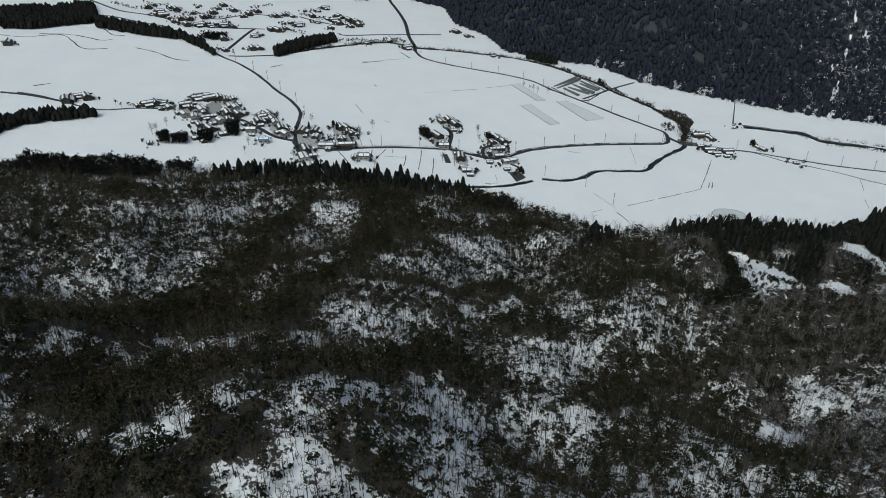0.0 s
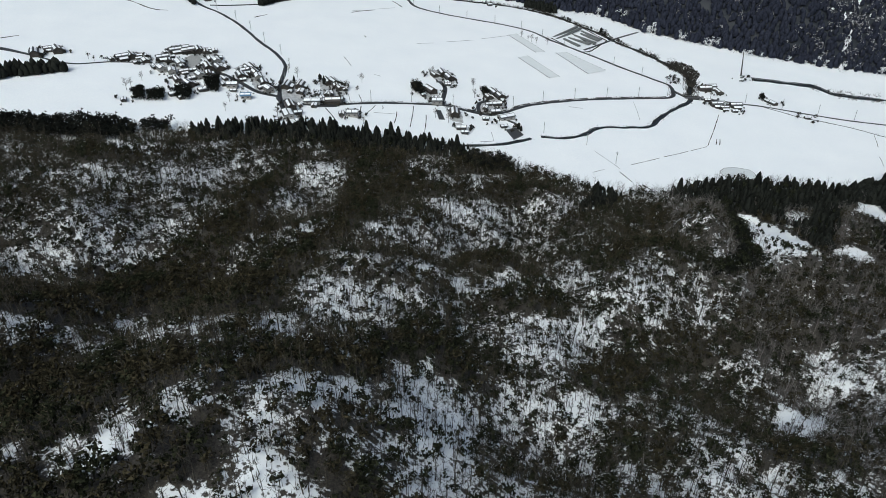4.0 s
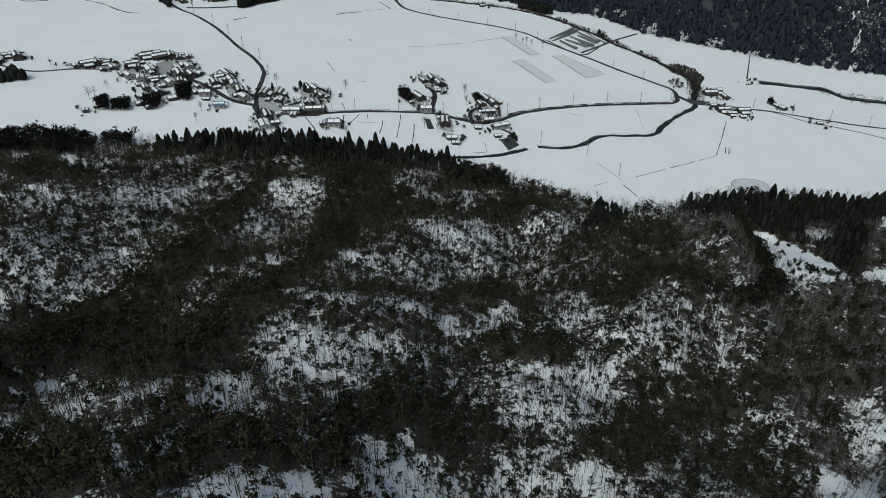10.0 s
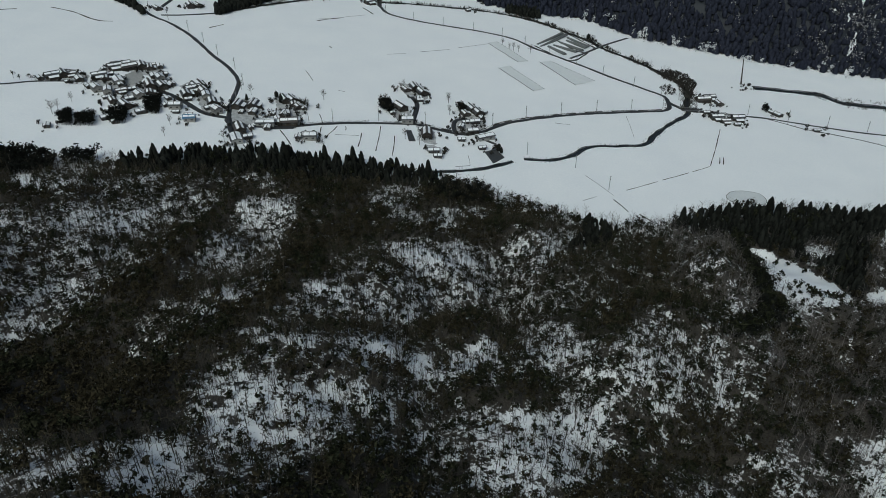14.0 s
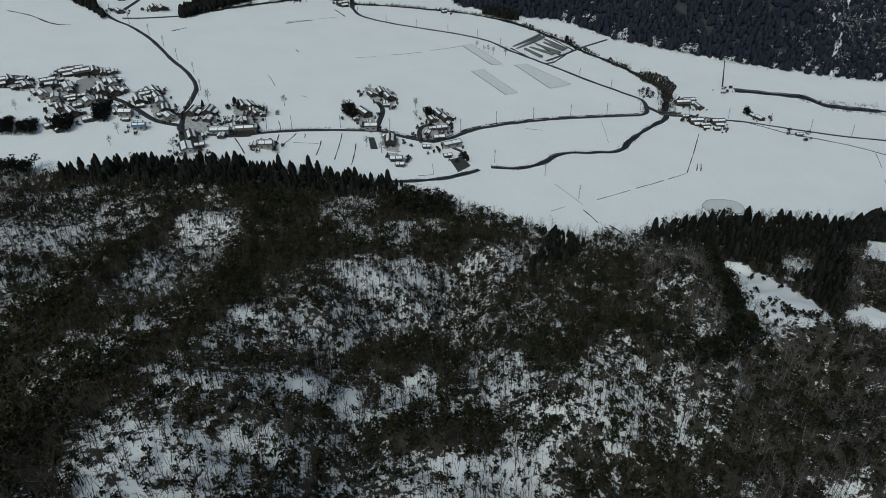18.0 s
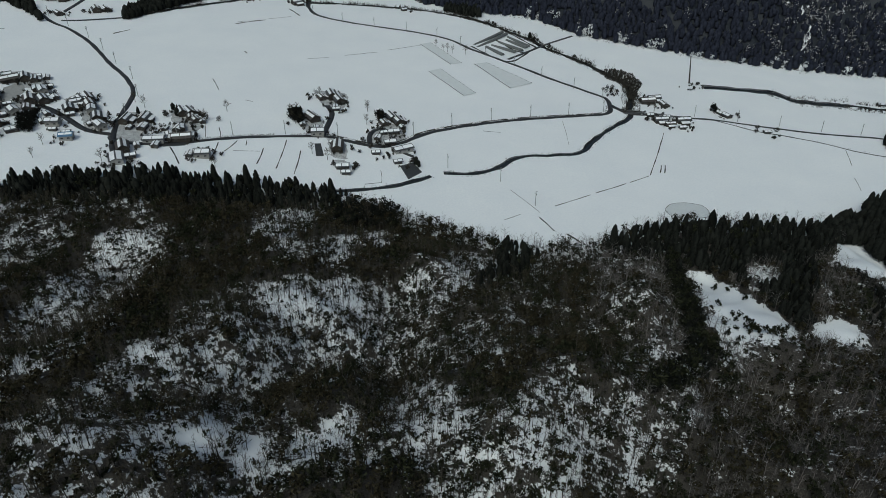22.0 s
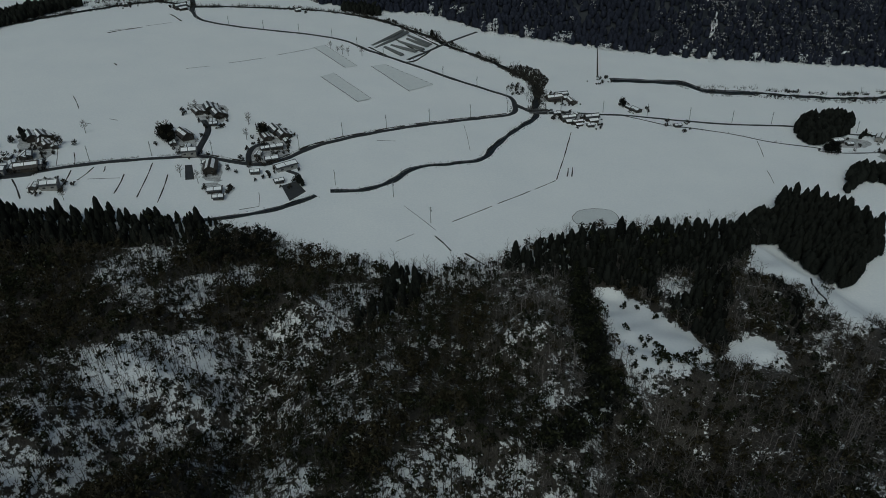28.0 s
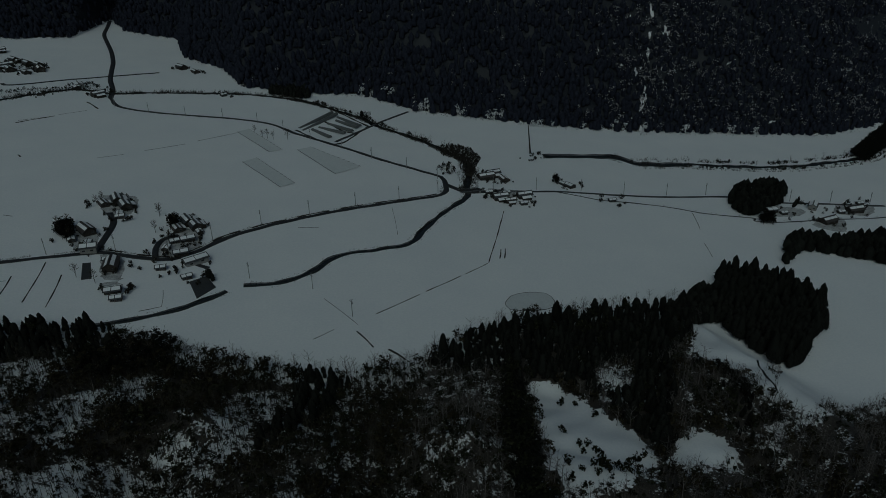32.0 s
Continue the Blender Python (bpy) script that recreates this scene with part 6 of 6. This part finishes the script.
plant(BUSH, [BARK, LEAF], ["stem", "foliage"], "bush", ring(BUSHES, BUSH, 0.9, 1.5), "small dark bush in a snowy clearing", "bushes in the clearing")
FARM_CEDARS = [(-126, 571), (-124, 564), (-150, 562), (148, 843), (152, 838), (44, 518), (46, 515), (-130, 574), (467, 624), (463, 620), (472, 628)]
plant([CEDAR[0], CEDAR[3]], [BARK, NEEDLE], ["trunk", "crown"], "garden_cedar", ring(FARM_CEDARS, CEDAR, 0.55, 0.8), "dark cedar beside village houses", "garden cedars")


def filled(outlines, step, lo=0.7, hi=1.1):
    out = []
    for poly in outlines:
        xs, ys = [p[0] for p in poly], [p[1] for p in poly]
        gx, gy = np.meshgrid(np.arange(min(xs), max(xs), step), np.arange(min(ys), max(ys), step))
        px, py = gx.ravel() + rng.uniform(-1, 1, gx.size) * step * 0.45, gy.ravel() + rng.uniform(-1, 1, gx.size) * step * 0.45
        k = inside(px, py, poly)
        out.append(placed(px[k], py[k], lo, hi))
    return np.concatenate(out)


CREST_EDGE = [[(2, 428), (8, 447), (26, 453), (40, 441), (36, 428), (12, 416)], [(9, 451), (19, 459), (36, 457), (38, 446), (25, 440)]]
EDGE_WOODS = [
    [(-330, 417), (-277, 429), (-247, 437), (-229, 431), (-226, 404), (-279, 396), (-330, 392)], [(-231, 439), (-211, 443), (-207, 432), (-223, 427)],
]
stamp("evergreen_edge_woods", LEAFY, np.concatenate([filled(EDGE_WOODS, 3.0, 1.0, 1.5), filled(CREST_EDGE, 3.2, 0.7, 1.2)]), [BARK, NEEDLE], "dense black-green evergreen wood at the foot of the hill", "trees")
RIM_WOODS = [
    [(265, 404), (279, 396), (275, 376), (274, 366), (268, 363), (270, 382), (261, 395)], [(268, 353), (277, 361), (276, 352), (270, 348)],
]
stamp("evergreen_rim", LEAFY, np.concatenate([filled(RIM_WOODS, 2.2, 0.35, 0.7), filled([STRIP], 2.7, 0.6, 1.05)]), [BARK, NEEDLE], "dark evergreens along the rim of a snowy clearing", "trees")
GROVES = ([
    [(58, 938), (99, 934), (100, 906), (82, 908), (58, 922)],
    [(-488, 845), (-433, 837), (-376, 826), (-331, 794), (-300, 745), (-323, 770), (-362, 802), (-405, 799), (-470, 809)],
    [(-251, 807), (-232, 863), (-201, 913), (-190, 881), (-217, 830), (-241, 775)],
    [(-393, 467), (-392, 487), (-367, 512), (-339, 534), (-326, 522), (-352, 501), (-370, 483), (-375, 460), (-379, 445)],
    [(-604, 833), (-578, 862), (-529, 896), (-484, 829), (-524, 770), (-554, 752)], [(-548, 904), (-529, 918), (-483, 837), (-492, 824)],
    [(290, 474), (332, 497), (328, 470), (312, 462), (294, 456)],
] + [
    [(414, 634), (436, 654), (468, 669), (482, 658), (457, 627), (413, 600), (409, 612)],
    [(412, 551), (426, 567), (449, 558), (496, 567), (518, 565), (478, 517), (463, 525), (432, 540), (423, 545), (409, 537), (393, 524)],
])
stamp("cedar_grove", FAR_CEDAR, filled(GROVES, 3.3, 0.55, 1.05), [BARK, NEEDLE], "dark cedar groves in the open valley", "trees")
STAND = [(310, 459), (312, 440), (317, 423), (322, 414), (336, 418), (353, 440), (368, 449), (384, 472), (374, 494), (357, 508), (336, 506), (326, 490)]
plant(CEDAR, [BARK, NEEDLE], ["trunk", "crown"], "stand_cedar", filled([STAND], 3.8, 1.05, 1.5), "tall black-green cedar in a stand between snow fields", "cedars of the stand")
VILLAGE_GROVES = [
    [(-263, 496), (-258, 506), (-246, 482), (-254, 483)],
    [(-251, 497), (-240, 504), (-233, 486), (-244, 483)],
    [(-219, 538), (-210, 548), (-201, 518), (-210, 517)],
    [(-235, 515), (-222, 515), (-216, 496), (-226, 493)],
    [(-51, 587), (-45, 593), (-36, 568), (-41, 566), (-49, 576)],
    [(11, 597), (16, 600), (19, 585), (14, 581)],
    [(288, 678), (291, 672), (288, 665), (285, 669)],
    [(421, 600), (433, 602), (427, 588), (416, 588)],
    [(614, 755), (683, 815), (738, 860), (670, 775), (610, 729)],
    [(-349, 835), (-322, 846), (-317, 827), (-335, 817)],
]
stamp("evergreen_grove", LEAFY, filled(VILLAGE_GROVES, 1.7, 0.55, 1.0), [BARK, NEEDLE], "dark evergreen clumps round the village houses", "trees")


def along(line, gap, wide, chance, off=0.0):
    c = smooth_line(line, gap)
    t = np.gradient(c, axis=0)
    t /= np.linalg.norm(t, axis=1)[:, None]
    side = rng.choice([-1, 1], len(c)) if not off else np.ones(len(c))
    o = off if off else wide / 2
    q = c + np.stack([-t[:, 1], t[:, 0]], 1) * (side * o + rng.uniform(-0.8, 0.8, len(c)))[:, None]
    k = rng.uniform(0, 1, len(c)) < chance * (0.5 + 0.5 * np.sign(rough(q[:, 0], q[:, 1], 45, 31) + 0.35))
    return q[k]


GARDEN_HEDGES = [
    [(-436, 941), (-404, 921), (-372, 867)],
    [(-371, 875), (-329, 893)],
    [(-488, 971), (-447, 968)],
    [(-378, 914), (-351, 947)],
    [(-245, 1004), (-207, 1020)],
    [(-269, 909), (-237, 903)],
    [(-444, 896), (-423, 910)],
    [(-297, 1010), (-256, 1014)],
    [(-202, 994), (-180, 1011)],
    [(-357, 848), (-324, 847)],
    [(-514, 940), (-466, 922)],
    [(-346, 1008), (-325, 1050)],
    [(-206, 867), (-175, 897), (-126, 918)],
    [(-120, 934), (-90, 907)],
    [(-328, 553), (-305, 560)],
]
row = np.concatenate([along(q, 2.6, 4, 1.0) for q in GARDEN_HEDGES])
stamp("garden_hedges", LEAFY, placed(row[:, 0], row[:, 1], 0.45, 0.85), [BARK, LEAF], "dark hedges and trees between the town's houses", "trees")
green = []
for hx, hy, turn, k in VILLAGE_A + VILLAGE_B + FARMS + EAST_HOUSES + TOWN:
    for j in range(6):
        turn_, far = rng.uniform(0, 6.283), rng.uniform(6.5, 11.5)
        green.append((hx + far * math.cos(turn_), hy + far * math.sin(turn_)))
green = np.array([g for g in green if all(math.hypot(g[0] - h[0], g[1] - h[1]) > 5.5 for h in VILLAGE_A + VILLAGE_B + FARMS + EAST_HOUSES + TOWN)])
stamp("garden_shrubs", BUSH, placed(green[:, 0], green[:, 1], 0.6, 1.5), [BARK, SCRUB], "dark shrubs in the snowy gardens", "shrubs")
hedge = np.concatenate([along(MAIN_ROAD[:14], 0.45, 0, 1.0, 2.9), along(CREEK, 0.9, 6.2, 0.9), along(CREEK_WEST, 0.8, 5, 0.9), along(LOWER_ROAD, 1.6, 4.0, 0.6)])
stamp("bank_scrub", SHRUB, placed(hedge[:, 0], hedge[:, 1], 0.35, 0.75), [SCRUB], "low dark scrub along the road and creek", "scrub")
bank = np.concatenate([along(NORTH_CREEK, 0.7, 7, 1.0), along(NORTH_CREEK, 0.9, 10, 0.8), along(EAST_RIVER[2:], 1.2, 15, 0.9), along(EAST_RIVER[3:], 1.2, 24, 0.8)])
BRIDGE_SCRUB = [
    [(207, 748), (220, 760), (235, 750), (239, 724), (230, 702), (226, 680), (217, 680), (224, 708), (218, 723), (208, 730)],
    [(199, 707), (212, 715), (212, 688), (200, 684)],
    [(142, 856), (157, 863), (156, 841), (141, 835)],
]
stamp("bridge_scrub", SHRUB, filled(BRIDGE_SCRUB, 1.7, 0.4, 1.2), [SCRUB], "dark tangled scrub beside the bridge", "scrub")
stamp("bridge_thicket", BUSH, np.concatenate([filled(BRIDGE_SCRUB[:1], 2.3, 0.5, 1.2), filled(BRIDGE_SCRUB[1:2], 4.2, 0.6, 1.3)]), [SCRUB, SCRUB], "dark brown thicket round the creek by the bridge", "scrub")
clumps = np.concatenate([along(NORTH_CREEK[2:11], 2.2, 8, 0.9), along(EAST_RIVER[:2], 2.4, 9, 1.0), along(EAST_RIVER[4:7], 2.0, 16, 1.0), along(EAST_RIVER[6:], 2.0, 14, 0.9)])
stamp("bank_clumps", BUSH, placed(clumps[:, 0], clumps[:, 1], 0.4, 1.5), [SCRUB, SCRUB], "dark brown bushes on the creek and river banks", "scrub")
stamp("river_scrub", SHRUB, placed(bank[:, 0], bank[:, 1], 0.7, 2.0), [SCRUB], "bare brown scrub lining the creek and river", "scrub")
wild = np.concatenate([along(NORTH_CREEK[:6], 3.0, 14, 0.9), along(EAST_RIVER[4:], 6, 20, 0.8)])
edge = np.concatenate([along([(232, 470), (262, 480), (298, 482), (330, 492)], 2.5, 4, 1.0), along([(30, 452), (60, 440), (106, 425), (140, 430)], 2.5, 4, 1.0)])
stamp("wood_edge_trees", BARE, placed(edge[:, 0], edge[:, 1], 0.45, 0.8), [BARK, TWIG], "leafless trees along the edge of the fields", "trees")
stamp("river_trees", BARE, placed(wild[:, 0], wild[:, 1], 0.35, 0.7), [BARK, TWIG], "small leafless trees on the river banks", "trees")
